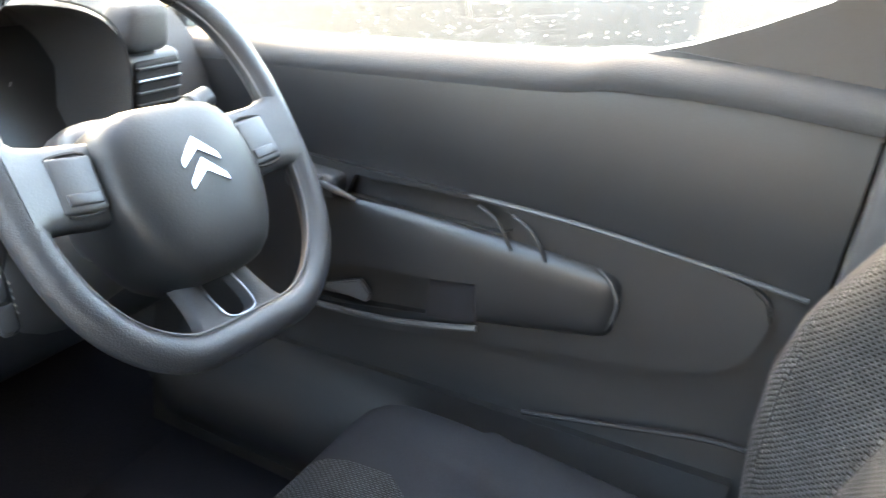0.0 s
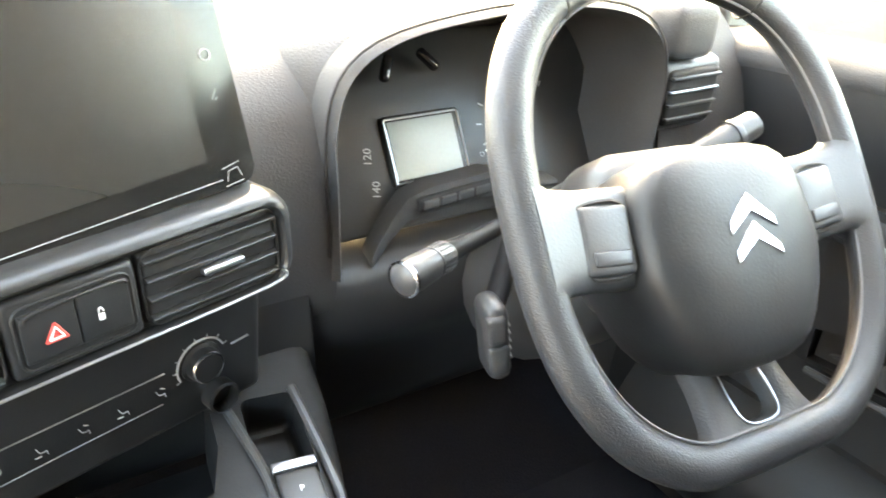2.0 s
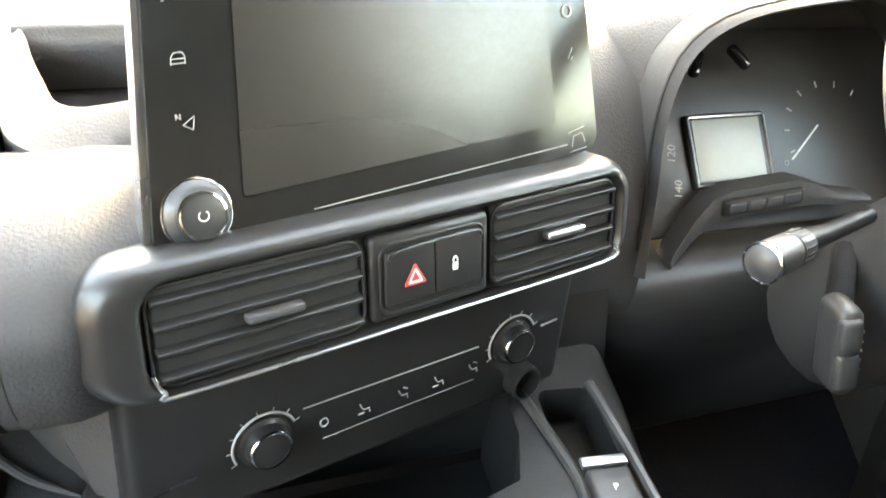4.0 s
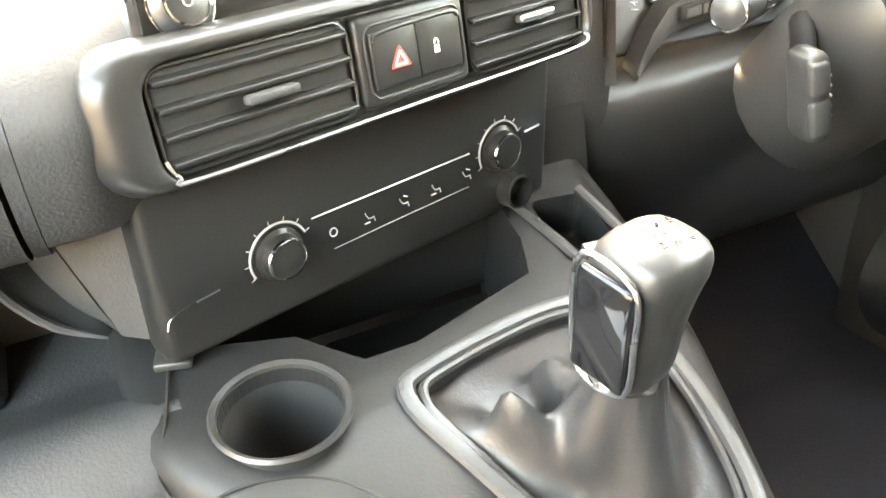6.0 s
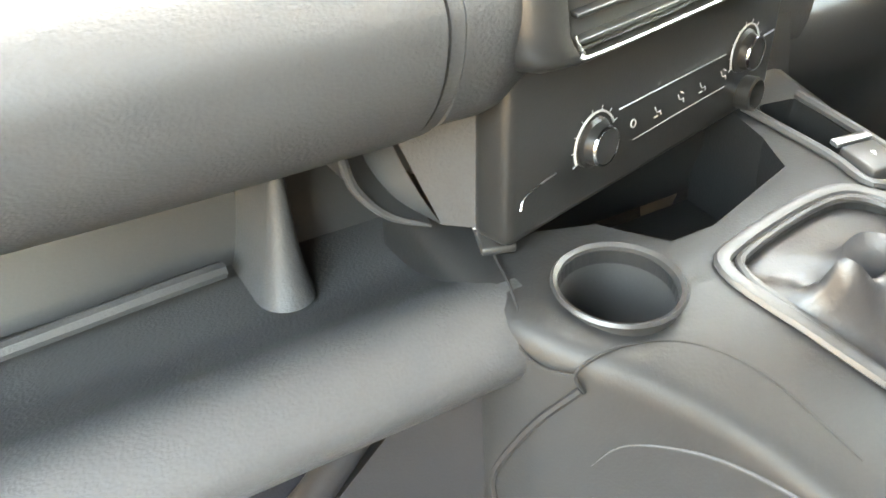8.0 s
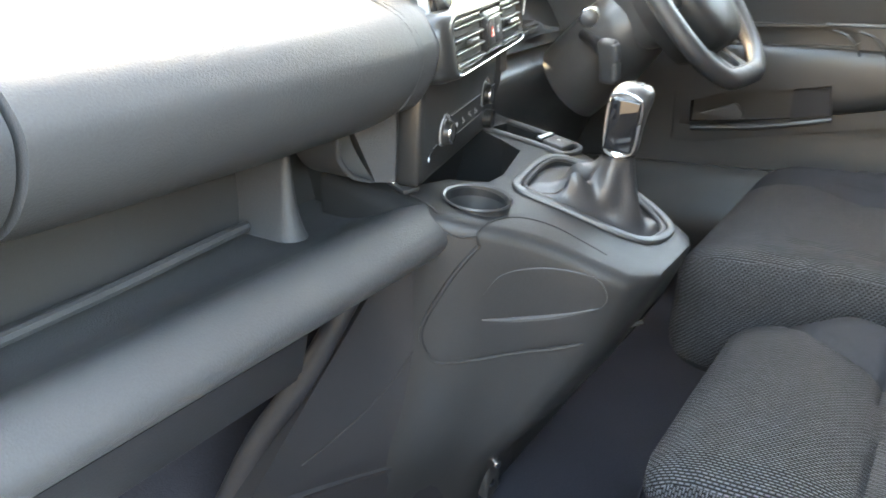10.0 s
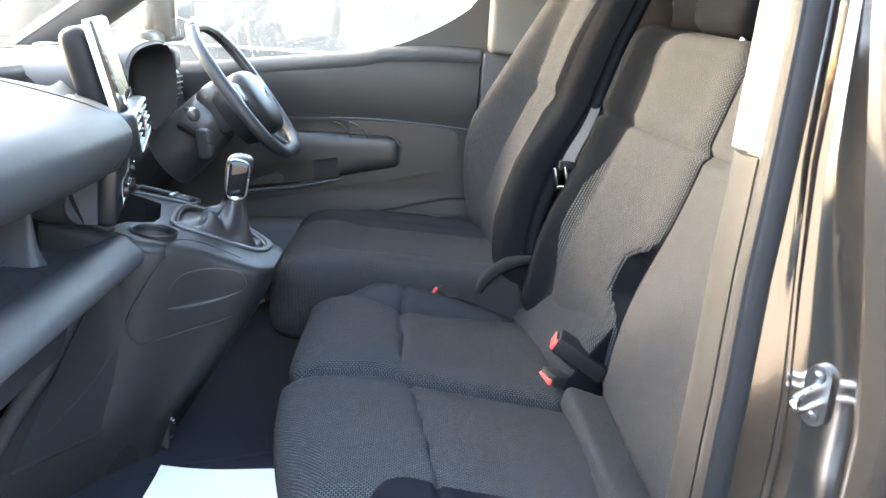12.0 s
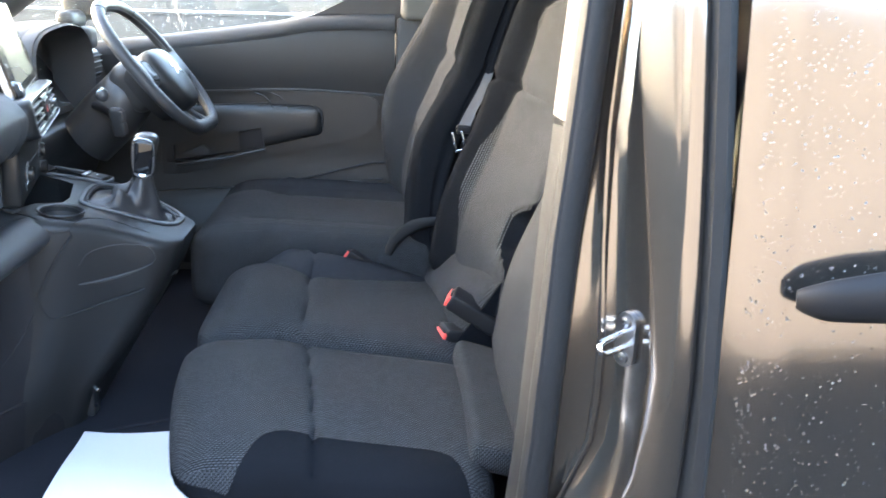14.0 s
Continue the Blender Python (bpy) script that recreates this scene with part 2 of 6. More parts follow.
def take(bm, test):
    """Moves the faces whose middle passes the test into a bmesh of their own."""
    other = bm.copy()
    bmesh.ops.delete(bm, geom=[f for f in bm.faces if test(f.calc_center_median())], context="FACES")
    bmesh.ops.delete(other, geom=[f for f in other.faces if not test(f.calc_center_median())], context="FACES")
    return other


def split_level(bm, g):
    """Cuts a mesh along g = 0 and moves the side where g > 0 into a bmesh of its own."""
    val = {v: g(v.co) for v in bm.verts}
    cuts = []
    for e in bm.edges[:]:
        a, b = e.verts
        if val[a] * val[b] < 0:
            t = val[a] / (val[a] - val[b])
            _, v = bmesh.utils.edge_split(e, a, t)
            cuts.append(v)
    bmesh.ops.connect_verts(bm, verts=cuts)
    return take(bm, lambda p: g(p) > 0)


def uv_box(ob, turn=None, axis=None):
    """Lays cloth on a mesh: flat along the axis that each face looks along, or along one axis throughout."""
    me = ob.data
    layer = me.uv_layers.new(name="cloth")
    inv = turn.inverted().to_3x3() if turn else Matrix.Identity(3)
    for p in me.polygons:
        nn = inv @ p.normal
        a = max(range(3), key=lambda i: abs(nn[i])) if axis is None else axis
        for li in p.loop_indices:
            co = inv @ me.vertices[me.loops[li].vertex_index].co
            layer.data[li].uv = ((co.y, co.z), (co.x, co.z), (co.x, co.y))[a]
    return ob


def letters(text, size, m, depth=0.0003):
    """Raised characters in the built-in font, in the xy plane of m."""
    cu = bpy.data.curves.new("letters", "FONT")
    cu.body, cu.size, cu.extrude, cu.align_x, cu.align_y = text, size, depth, "CENTER", "CENTER"
    cu.resolution_u = 3
    ob = bpy.data.objects.new("letters", cu)
    scene.collection.objects.link(ob)
    me = ob.to_mesh()
    bm = bmesh.new()
    bm.from_mesh(me)
    ob.to_mesh_clear()
    bpy.data.objects.remove(ob)
    bpy.data.curves.remove(cu)
    bm.transform(m)
    return bm


def rot(axis, deg):
    return Matrix.Rotation(radians(deg), 4, axis)

# ---- setting ----
def ground_sheet():
    xs = [-400, -60, -20, -5, 3, 6, 10, 16, 24, 34, 46, 70, 400]
    ys = [-400, -60, -25, -10, 0, 10, 25, 60, 400]
    bm = bmesh.new()

    def z(x, y):
        return 2.9 * min(1.0, max(0.0, (x - 3) / 43)) ** 1.15 + 0.03 * noise.noise((x * 0.15, y * 0.15, 0)) * (1 if x > 3 else 0)

    g = [[bm.verts.new((x, y, z(x, y))) for y in ys] for x in xs]
    for a in range(len(xs) - 1):
        for b in range(len(ys) - 1):
            bm.faces.new((g[a][b], g[a + 1][b], g[a + 1][b + 1], g[a][b + 1]))
    return bm


solid("ground", ground_sheet(), ASPHALT, "wet grey asphalt yard rising gently away", "ground", kind="structure")
solid("kerb", prism([(47.0, 2.80), (47.0, 3.35), (47.6, 3.40), (47.6, 2.80)], -60, 60, "y", 0.05), CONCRETE, "pale concrete kerb wall along the yard", "kerb wall", kind="structure")
solid("road_marking", prism([(14.0, 0.655), (14.0, 0.672), (14.15, 0.682), (14.15, 0.655)], -14, 12, "y"), WHITE, "worn white bay line on the asphalt", "marking", kind="structure")

# van floor pan and footwell
FLOOR = 0.45
solid("floor", prism([(0.36, FLOOR - 0.03), (0.36, FLOOR), (-1.0, FLOOR), (-1.0, FLOOR - 0.03)], -0.68, 0.80), CARPET, "dark blue-grey cabin floor covering", "floor", kind="structure")
solid("wall_front", join(prism([(0.30, FLOOR - 0.03), (0.62, 0.70), (0.66, 0.70), (0.66, 1.0), (0.69, 1.0), (0.69, 0.68), (0.34, FLOOR - 0.03)], -0.74, 0.78)), CARPET, "dark carpeted footwell bulkhead", "bulkhead", kind="structure")
solid("wall_rear", rbox((0.0, -1.02, 1.02), (1.52, 0.03, 1.25), 0.01), DASH2, "dark grey load-space bulkhead behind the seats", "bulkhead", kind="structure")
solid("ceiling", sheet(lambda u, v: (-0.62 + 1.24 * u, -1.0 + 0.95 * v, 1.70 - 0.05 * (2 * u - 1) ** 2 - 0.04 * v * v), 12, 8, (0, 0, 0.05)), LINER, "pale grey cabin headlining", "ceiling", kind="structure")


solid("roof", sheet(lambda u, v: (-0.72 + 1.44 * u, -2.2 + 2.17 * v, 1.745 + 0.06 * (1 - (2 * u - 1) ** 4) - 0.02 * v * v), 16, 10, (0, 0, 0.02)), PAINT, "grey-brown painted van roof", "roof", kind="structure")


# windscreen
def screen_glass(u, v):
    x = (2 * u - 1) * (0.74 - 0.14 * v)
    return (x, 0.80 - 0.86 * v - 0.10 * (2 * u - 1) ** 2 * (1 - 0.4 * v), 1.10 + 0.55 * v)


wind = thing("window_1", (0, 0.8, 1.1), "large raked windscreen of clear glass", "windscreen", kind="structure")
g = part("pane", sheet(screen_glass, 16, 10, (0, 0.002, 0.004)), GLASS, wind)
g.visible_shadow = False
part("surround", tube([screen_glass(0, 1), screen_glass(0.5, 1), screen_glass(1, 1)], 0.03, 8), LINER, wind)
for side in (-1, 1):
    u = (side + 1) / 2
    a, b = screen_glass(u, 0), screen_glass(u, 1)
    pts = [Vector(a).lerp(Vector(b), t) for t in (-0.05, 0.3, 0.6, 1.0)]
    solid("pillar_a", tube([p + Vector((0.02 * side, -0.02, 0)) for p in pts], [0.062, 0.058, 0.052, 0.046], 10, flat=0.8), DASH2, "dark grey trimmed windscreen pillar", "pillar", kind="structure")

for side in (-1, 1):
    solid("roof_rail", tube([(0.60 * side, -0.04, 1.645), (0.655 * side, -0.25, 1.66), (0.665 * side, -0.6, 1.67), (0.66 * side, -1.0, 1.67)], 0.06, 10, flat=0.8), LINER, "pale lined roof rail above the doors", "roof rail", kind="structure")
# added out of view: cuts sky light into the doorway, gives the paint a reflection
solid("wall_sky_blocker", join(prism([(-4.8, 0.0), (-4.8, 2.5), (-5.1, 2.5), (-5.1, 0.0)], -30, 30, "y")), BRICKY, "unseen pale brick wall added to block sky light beside the van", "building wall", kind="structure")

# ---- driver's door ----
DX = 0.74
door = thing("driver_door", (0.77, -0.1, 0.5), "closed driver's door with grey moulded trim panel, darkened for shade", "van door")
SILL = [(0.36, 1.085), (0.26, 1.105), (0.125, 1.121), (-0.07, 1.147), (-0.2, 1.166), (-0.26, 1.180), (-0.32, 1.203), (-0.376, 1.231), (-0.43, 1.262), (-0.475, 1.295), (-0.5, 1.33), (-0.51, 1.45)]


def panel_x(y, z):
    """How far the trim panel stands into the cabin."""
    top = min(1.0, max(0.0, (1.19 - z) / 0.05))
    swell = 0.012 * math.sin(math.pi * min(1, max(0, (z - 0.985) / 0.2)))
    low = 0.02 * min(1, max(0, (0.80 - z) / 0.2))
    return DX - swell * top - low


def door_panel(u, v):
    y = 0.36 - 0.87 * u
    edge = [p[0] for p in SILL][::-1], [p[1] for p in SILL][::-1]
    top = float(np.interp(y, edge[0], edge[1]))
    top = min(top, 1.195)
    z = 0.48 + (top - 0.48) * v
    x = panel_x(y, z)
    if v > 0.97:
        x += 0.01 * (v - 0.97) / 0.03
    return (x, y, z)


# panel, armrest and bin share the plastic whose colour holds the shade
part("trim_panel", sheet(door_panel, 48, 40, (0.05, 0, 0)), DOORP_SHADED, door)
# sill cap: a rolled edge below the glass
part("sill_cap", loft([[(DX + 0.03 - 0.045 * math.cos(a), y, z - 0.02 + 0.028 * math.sin(a)) for a in np.linspace(-0.5, math.pi / 2 + 0.2, 9)] + [(DX + 0.05, y, z - 0.03)] for y, z in [(p.x, p.y) for p in smooth_path([(y, min(z, 1.192), 0) for y, z in SILL[:6]] + [(-0.38, 1.190, 0), (-0.51, 1.192, 0)], 5)]]), DASH, door, "smooth rounded grey sill cap")
# the frame behind the glass, rising in a curve to the rear
fr = [(y, z) for y, z in SILL[5:]] + [(-0.52, 1.6), (-0.58, 1.6), (-0.58, 1.15), (-0.26, 1.15)]
part("window_frame", prism(fr, 0.752, 0.80, "x"), BLACKP, door, "black window surround")
gl = part("window_pane", prism([(0.55, 1.09), (0.2, 1.09), (-0.25, 1.16), (-0.55, 1.28), (-0.55, 1.62), (0.15, 1.62), (0.55, 1.2)], 0.775, 0.779, "x"), GLASS, door, "rain-spotted side glass")
gl.visible_shadow = False
part("outer_skin", prism([(0.62, 0.32), (0.62, 1.06), (0.2, 1.085), (-0.25, 1.15), (-0.535, 1.17), (-0.535, 0.32)], 0.80, 0.82, "x"), PAINT, door, "painted outer door skin")
# armrest, grip recess, map pocket
def rows_smooth(rows, per=5):
    a = smooth_path([(r[0], r[1], 0) for r in rows], per)
    b = smooth_path([(r[2], r[3], 0) for r in rows], per)
    return [(p.x, p.y, q.x, q.y) for p, q in zip(a, b)]


def bulge(rows, n=20, sharp=0.45):
    rings = []
    for p in rows:
        y, z, d, h = p
        rings.append([(DX + 0.01 - (d + 0.01) * max(0, math.sin(a)) ** sharp, y, z - h * math.copysign(abs(math.cos(a)) ** 0.7, math.cos(a))) for a in np.linspace(0.02, math.pi - 0.02, n)] + [(DX + 0.02, y, z + h), (DX + 0.02, y, z - h)])
    return loft(rings)


LOOP = [(0.13, 0.985), (0.0, 0.989), (-0.15, 0.993), (-0.3, 0.992), (-0.4, 0.987), (-0.45, 0.978), (-0.468, 0.955), (-0.462, 0.915), (-0.445, 0.885), (-0.41, 0.867), (-0.33, 0.846), (-0.2, 0.819), (-0.05, 0.787), (0.08, 0.758)]
region = [(p.x, p.y) for p in smooth_path([(y, z, 0) for y, z in LOOP], 4)] + [(0.13, 0.756), (0.13, 0.985)]
PANEL_BODY = part("armrest_panel", prism(region, DX - 0.011, DX + 0.03, "x", 0.005), DOORP_SHADED, door, "raised panel round the armrest")
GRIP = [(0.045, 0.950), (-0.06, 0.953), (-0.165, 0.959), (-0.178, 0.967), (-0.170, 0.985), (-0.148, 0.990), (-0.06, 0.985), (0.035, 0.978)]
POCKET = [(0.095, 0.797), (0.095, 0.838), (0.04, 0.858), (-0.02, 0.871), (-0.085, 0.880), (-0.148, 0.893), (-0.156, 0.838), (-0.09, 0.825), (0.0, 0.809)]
ARMREST = part("armrest", bulge(rows_smooth([(0.115, 0.862, 0.016, 0.084), (0.05, 0.870, 0.021, 0.079), (-0.06, 0.886, 0.025, 0.069), (-0.18, 0.900, 0.026, 0.057), (-0.27, 0.910, 0.024, 0.046), (-0.300, 0.911, 0.021, 0.041), (-0.313, 0.911, 0.014, 0.034)]), sharp=0.40), DOORP_SHADED, door, "padded grey armrest")
part("panel_crease", tube([(DX - 0.010, -0.12, 0.993), (DX - 0.011, -0.25, 0.996), (DX - 0.010, -0.38, 0.991), (DX - 0.004, -0.495, 0.982)], 0.0035, 8), DASH2, door)
part("armrest_end", tube([(DX - 0.02, -0.285, 0.957), (DX - 0.024, -0.303, 0.945), (DX - 0.026, -0.314, 0.925), (DX - 0.022, -0.312, 0.900), (DX - 0.016, -0.306, 0.884)], [0.001, 0.002, 0.0025, 0.002, 0.001], 8), DASH2, door)
part("switch_plate", rbox((DX - 0.017, 0.085, 0.962), (0.04, 0.075, 0.030), 0.008), DASH, door)
part("window_switch", rbox((DX - 0.038, 0.080, 0.966), (0.008, 0.034, 0.018), 0.0035, (1, 2, 2)), BLACKP, door, "black window switch")
part("pocket_insert", prism([(-0.086, 0.826), (-0.086, 0.878), (-0.147, 0.891), (-0.154, 0.839)], DX - 0.020, DX - 0.004, "x", 0.002), LOWER, door, "smooth grey pocket insert")
part("pocket_gusset", prism([(0.075, 0.815), (0.0, 0.812), (-0.005, 0.826), (0.012, 0.842)], DX - 0.016, DX - 0.006, "x", 0.002), DASH, door)
part("pocket_lip", tube([(DX - 0.018, 0.09, 0.786), (DX - 0.026, -0.02, 0.803), (DX - 0.026, -0.10, 0.820), (DX - 0.020, -0.156, 0.833)], 0.0045), DASH2, door)
part("recess_liner", join(prism([(0.05, 0.945), (-0.185, 0.950), (-0.185, 0.995), (0.04, 0.985)], DX + 0.004, DX + 0.014, "x"), prism([(0.10, 0.79), (0.10, 0.845), (-0.155, 0.896), (-0.16, 0.83)], DX + 0.004, DX + 0.014, "x")), BLACKP, door, "dark recess liner")
for y0 in (-0.163, -0.205):
    part("grip_end", tube([(DX - 0.012, y0 + 0.03, 0.985), (DX - 0.02, y0 + 0.006, 0.978), (DX - 0.022, y0 - 0.01, 0.962), (DX - 0.02, y0 - 0.02, 0.945)], 0.0021), DOORP_SHADED, door)
part("release_lever", tube([(DX - 0.035, 0.09, 0.968), (DX - 0.038, 0.045, 0.962), (DX - 0.03, 0.02, 0.953)], [0.006, 0.008, 0.005], flat=0.5), SATIN, door, "silver door release lever")
part("speaker_rim", tube([(0.720, -0.232, 0.744), (0.720, -0.32, 0.766), (0.720, -0.44, 0.796), (0.720, -0.5, 0.80)], 0.0035), LOWER, door)
part("door_bin", sheet(lambda u, v: (0.72 - 0.05 * math.sin(math.pi * min(1, v * 1.1)) * (1 - 0.3 * u), 0.3 - 0.78 * u, 0.50 + (0.2 + 0.05 * u) * v), 16, 10, (0.05, 0, 0)), DOORP_SHADED, door, "deep lower door bin")

# body side round the door
solid("wall_right", join(prism([(-0.525, 0.30), (-0.525, 1.70), (-1.05, 1.70), (-1.05, 0.30)], 0.76, 0.84)), PAINT, "grey-brown painted body side of the van", "body side", kind="structure")
rb = thing("pillar_b_right", (0.72, -0.62, 0.6), "dark lower trim and pale upper lining on the door pillar", "pillar", kind="structure")
part("lower_trim", rbox((0.745, -0.625, 0.82), (0.05, 0.222, 0.74), 0.012), DASH, rb)
part("upper_trim", rbox((0.72, -0.63, 1.44), (0.06, 0.21, 0.51), 0.02), LINER, rb, "pale grey upper lining")

solid("wall_right_front", rbox((0.79, 0.60, 0.72), (0.05, 0.52, 0.80), 0.01), DASH2, "dark kick panel beside the pedals", "kick panel", kind="structure")

# wing mirror outside
mir = thing("wing_mirror", (0.98, 0.36, 1.15), "black door mirror with pale reflecting glass", "mirror")
part("housing", rbox((1.0, 0.38, 1.24), (0.22, 0.10, 0.18), 0.05, (3, 2, 3)), BLACKP, mir)
part("mirror_glass", rbox((1.0, 0.326, 1.24), (0.18, 0.008, 0.14), 0.003), MIRROR, mir)
part("arm", rbox((0.86, 0.38, 1.16), (0.12, 0.05, 0.05), 0.02), BLACKP, mir)

# ---- dashboard ----
dash = thing("dashboard", (0, 0.3, 0.8), "dark grey moulded dashboard with glove locker and shelf", "dashboard")


def sweep_x(profile, xs, shift=None, per=5):
    prof = [(p.x, p.y) for p in smooth_path([(a, b, 0) for a, b in profile], per)]
    rings = []
    for x in xs:
        rings.append([(x, y + (shift(x)[0] if shift else 0), z + (shift(x)[1] if shift else 0)) for y, z in prof])
    return loft(rings)


LID = [(0.20, 0.962), (0.165, 0.964), (0.125, 0.985), (0.098, 1.015), (0.088, 1.045), (0.094, 1.064), (0.112, 1.082), (0.15, 1.097), (0.20, 1.109), (0.26, 1.121), (0.335, 1.131), (0.42, 1.138), (0.60, 1.13), (0.78, 1.10), (0.78, 1.05)]
xs_l = list(np.linspace(-0.60, -0.2095, 16))
part("glove_lid", sweep_x(LID, xs_l, lambda x: (0.02 * ((x + 0.3) / 0.35) ** 2, 0)), DASH, dash, "smooth rounded glove locker lid")
part("centre_cheek", sweep_x(LID, list(np.linspace(-0.207, -0.1995, 3)), lambda x: (0.003, 0)), DASH, dash)
part("cheek_front", sweep_x([(0.17, 0.99), (0.125, 0.985), (0.098, 1.015), (0.088, 1.045), (0.094, 1.064), (0.112, 1.082), (0.142, 1.095), (0.168, 1.101), (0.188, 1.103), (0.198, 1.095), (0.20, 1.05)], list(np.linspace(-0.1990, -0.110, 12)), lambda x: (0.003 + 0.55 * max(0.0, x + 0.172), 0)), DASH, dash)
part("end_cheek", sweep_x(LID, list(np.linspace(-0.72, -0.605, 5)), lambda x: (0.02, 0)), DASH, dash)
part("centre_top_pad", sweep_x([(0.36, 1.05), (0.332, 1.112), (0.334, 1.130), (0.342, 1.1365), (0.38, 1.144), (0.45, 1.147), (0.6, 1.133), (0.78, 1.10), (0.78, 1.05)], list(np.linspace(-0.1990, 0.0, 6))), DASH, dash)
# open pocket behind the screen, with a pale bridge across it
part("pocket_floor", rbox((-0.099, 0.258, 1.085), (0.198, 0.20, 0.012), 0.004), MATT, dash, "dark open pocket in the dash top")
part("pocket_wall", rbox((-0.099, 0.346, 1.09), (0.196, 0.012, 0.05), 0.004), MATT, dash)
RIM_IN = smooth_path([(-0.194, 0.345, 1.1335), (-0.189, 0.30, 1.1285), (-0.181, 0.26, 1.1225), (-0.174, 0.233, 1.1175), (-0.163, 0.222, 1.1160), (-0.145, 0.222, 1.1170), (-0.105, 0.228, 1.1210)], 6)
RIM_OUT = smooth_path([(-0.2005, 0.345, 1.1320), (-0.2005, 0.30, 1.1262), (-0.2000, 0.25, 1.1182), (-0.1960, 0.205, 1.1085), (-0.176, 0.190, 1.1010), (-0.148, 0.192, 1.1010), (-0.105, 0.205, 1.1030)], 6)
part("pocket_rim", loft([[a + Vector((0.003, 0.003, -0.045)), a + Vector((0.002, 0.002, -0.004)), a, a * 0.75 + b * 0.25 + Vector((0, 0, 0.0012)), a * 0.4 + b * 0.6, b, b + Vector((0, 0, -0.03))] for a, b in zip(RIM_IN, RIM_OUT)]), DASH, dash, "rounded pale edge of the pocket", 60)
part("lid_seam", tube([(-0.2082, y + 0.002, z + 0.0004) for y, z in ((0.125, 1.0870), (0.15, 1.0970), (0.20, 1.1090), (0.26, 1.1210), (0.335, 1.1310), (0.42, 1.138))], 0.0016, 6), VOID, dash, "dark joint beside the glove locker lid")
# shelf under the lid
part("shelf_back", prism([(0.27, 0.86), (0.30, 0.97), (0.31, 0.97), (0.28, 0.86)], -0.72, -0.16), BLACKP, dash)
ROLL = [(0.29, 0.862), (0.25, 0.856), (0.20, 0.856), (0.16, 0.868), (0.135, 0.879), (0.11, 0.882), (0.084, 0.868), (0.076, 0.852), (0.086, 0.835), (0.12, 0.808), (0.16, 0.78), (0.19, 0.762), (0.22, 0.77), (0.29, 0.82)]
part("tray_ridge", tube([(-0.71, 0.236, 0.864), (-0.5, 0.238, 0.867), (-0.34, 0.240, 0.874), (-0.30, 0.246, 0.872)], 0.006, 8), DASH, dash, "rounded ridge along the back of the tray")
part("knee_roll", sweep_x(ROLL, list(np.linspace(-0.71, -0.16, 14)), None), DASH, dash, "rounded grey knee roll")


def rib_ring(t):
    cx, cy, z = -0.258 - 0.012 * t, 0.226 - 0.008 * t, 0.972 - 0.114 * t
    w = 0.0025 + 0.011 * t + 0.006 * t**6
    d = 0.004 + 0.010 * t + 0.010 * t**6
    return [(cx + w * math.cos(a), cy - d * math.sin(a) if math.sin(a) > 0 else cy + 0.07, z) for a in np.linspace(0, math.pi, 11)] + [(cx - w, cy + 0.07, z), (cx + w, cy + 0.07, z)]


part("shelf_rib", loft([rib_ring(t) for t in np.linspace(0, 1, 12)]), DASH, dash, "tapered shelf rib", 60)
CURVE = [(-0.240, 0.165, 0.978), (-0.236, 0.172, 0.960), (-0.228, 0.178, 0.936), (-0.210, 0.176, 0.914), (-0.186, 0.168, 0.903)]
FACET_L = [(-0.204, 0.185, 0.976), (-0.200, 0.187, 0.960), (-0.194, 0.185, 0.940), (-0.186, 0.178, 0.918), (-0.178, 0.170, 0.900)]
part("shelf_curve", tube(CURVE, [0.002, 0.0032, 0.0034, 0.003, 0.001]), DASH, dash, "bright curved edge beside the tray")
part("shelf_side", loft([[Vector(a), (Vector(a) + Vector(b)) / 2 + Vector((0, 0.012, 0)), Vector(b), Vector(b) + Vector((0, 0.06, 0)), Vector(a) + Vector((0, 0.06, 0))] for a, b in zip(smooth_path(CURVE, 4), smooth_path(FACET_L, 4))]), DASH2, dash)
part("shelf_facet", sheet(lambda u, v: Vector(FACET_L[0]).lerp(Vector(FACET_L[-1]), v) * (1 - u) + Vector((-0.142, 0.146, 0.976)).lerp(Vector((-0.146, 0.146, 0.896)), v) * u, 4, 6, (0.01, 0.02, 0)), DASH, dash, "pale flat facet beside the heater panel")
part("lower_lip", prism([(0.135, 0.80), (0.150, 0.742), (0.165, 0.728), (0.20, 0.74), (0.22, 0.79)], -0.71, -0.33, "x", 0.006), LOWER, dash, "grey lower dash lip")
part("lid_carrier", rbox((-0.45, 0.195, 1.02), (0.58, 0.02, 0.12), 0.004), BLACKP, dash)
# the passenger vent at the end
pv = part("side_vent_frame", rbox((-0.742, 0.105, 1.0), (0.075, 0.05, 0.115), 0.02, (2, 1, 2)), DASH2, dash)
part("side_vent_cavity", rbox((-0.744, 0.084, 1.0), (0.056, 0.012, 0.09), 0.008), VOID, pv)
for k in range(4):
    part("side_vent_slat", rbox((-0.744, 0.078, 0.968 + 0.021 * k), (0.054, 0.010, 0.003), 0.001), SATIN if k == 1 else DASH2, pv)
part("end_cover", rbox((-0.735, 0.19, 0.835), (0.06, 0.25, 0.17), 0.028, (2, 3, 3)), LOWER, dash, "rounded dash end cover")
part("end_cover_joint", tube([(-0.752, 0.0635, 0.845), (-0.735, 0.063, 0.849), (-0.715, 0.064, 0.853)], 0.0014, 6), VOID, dash)

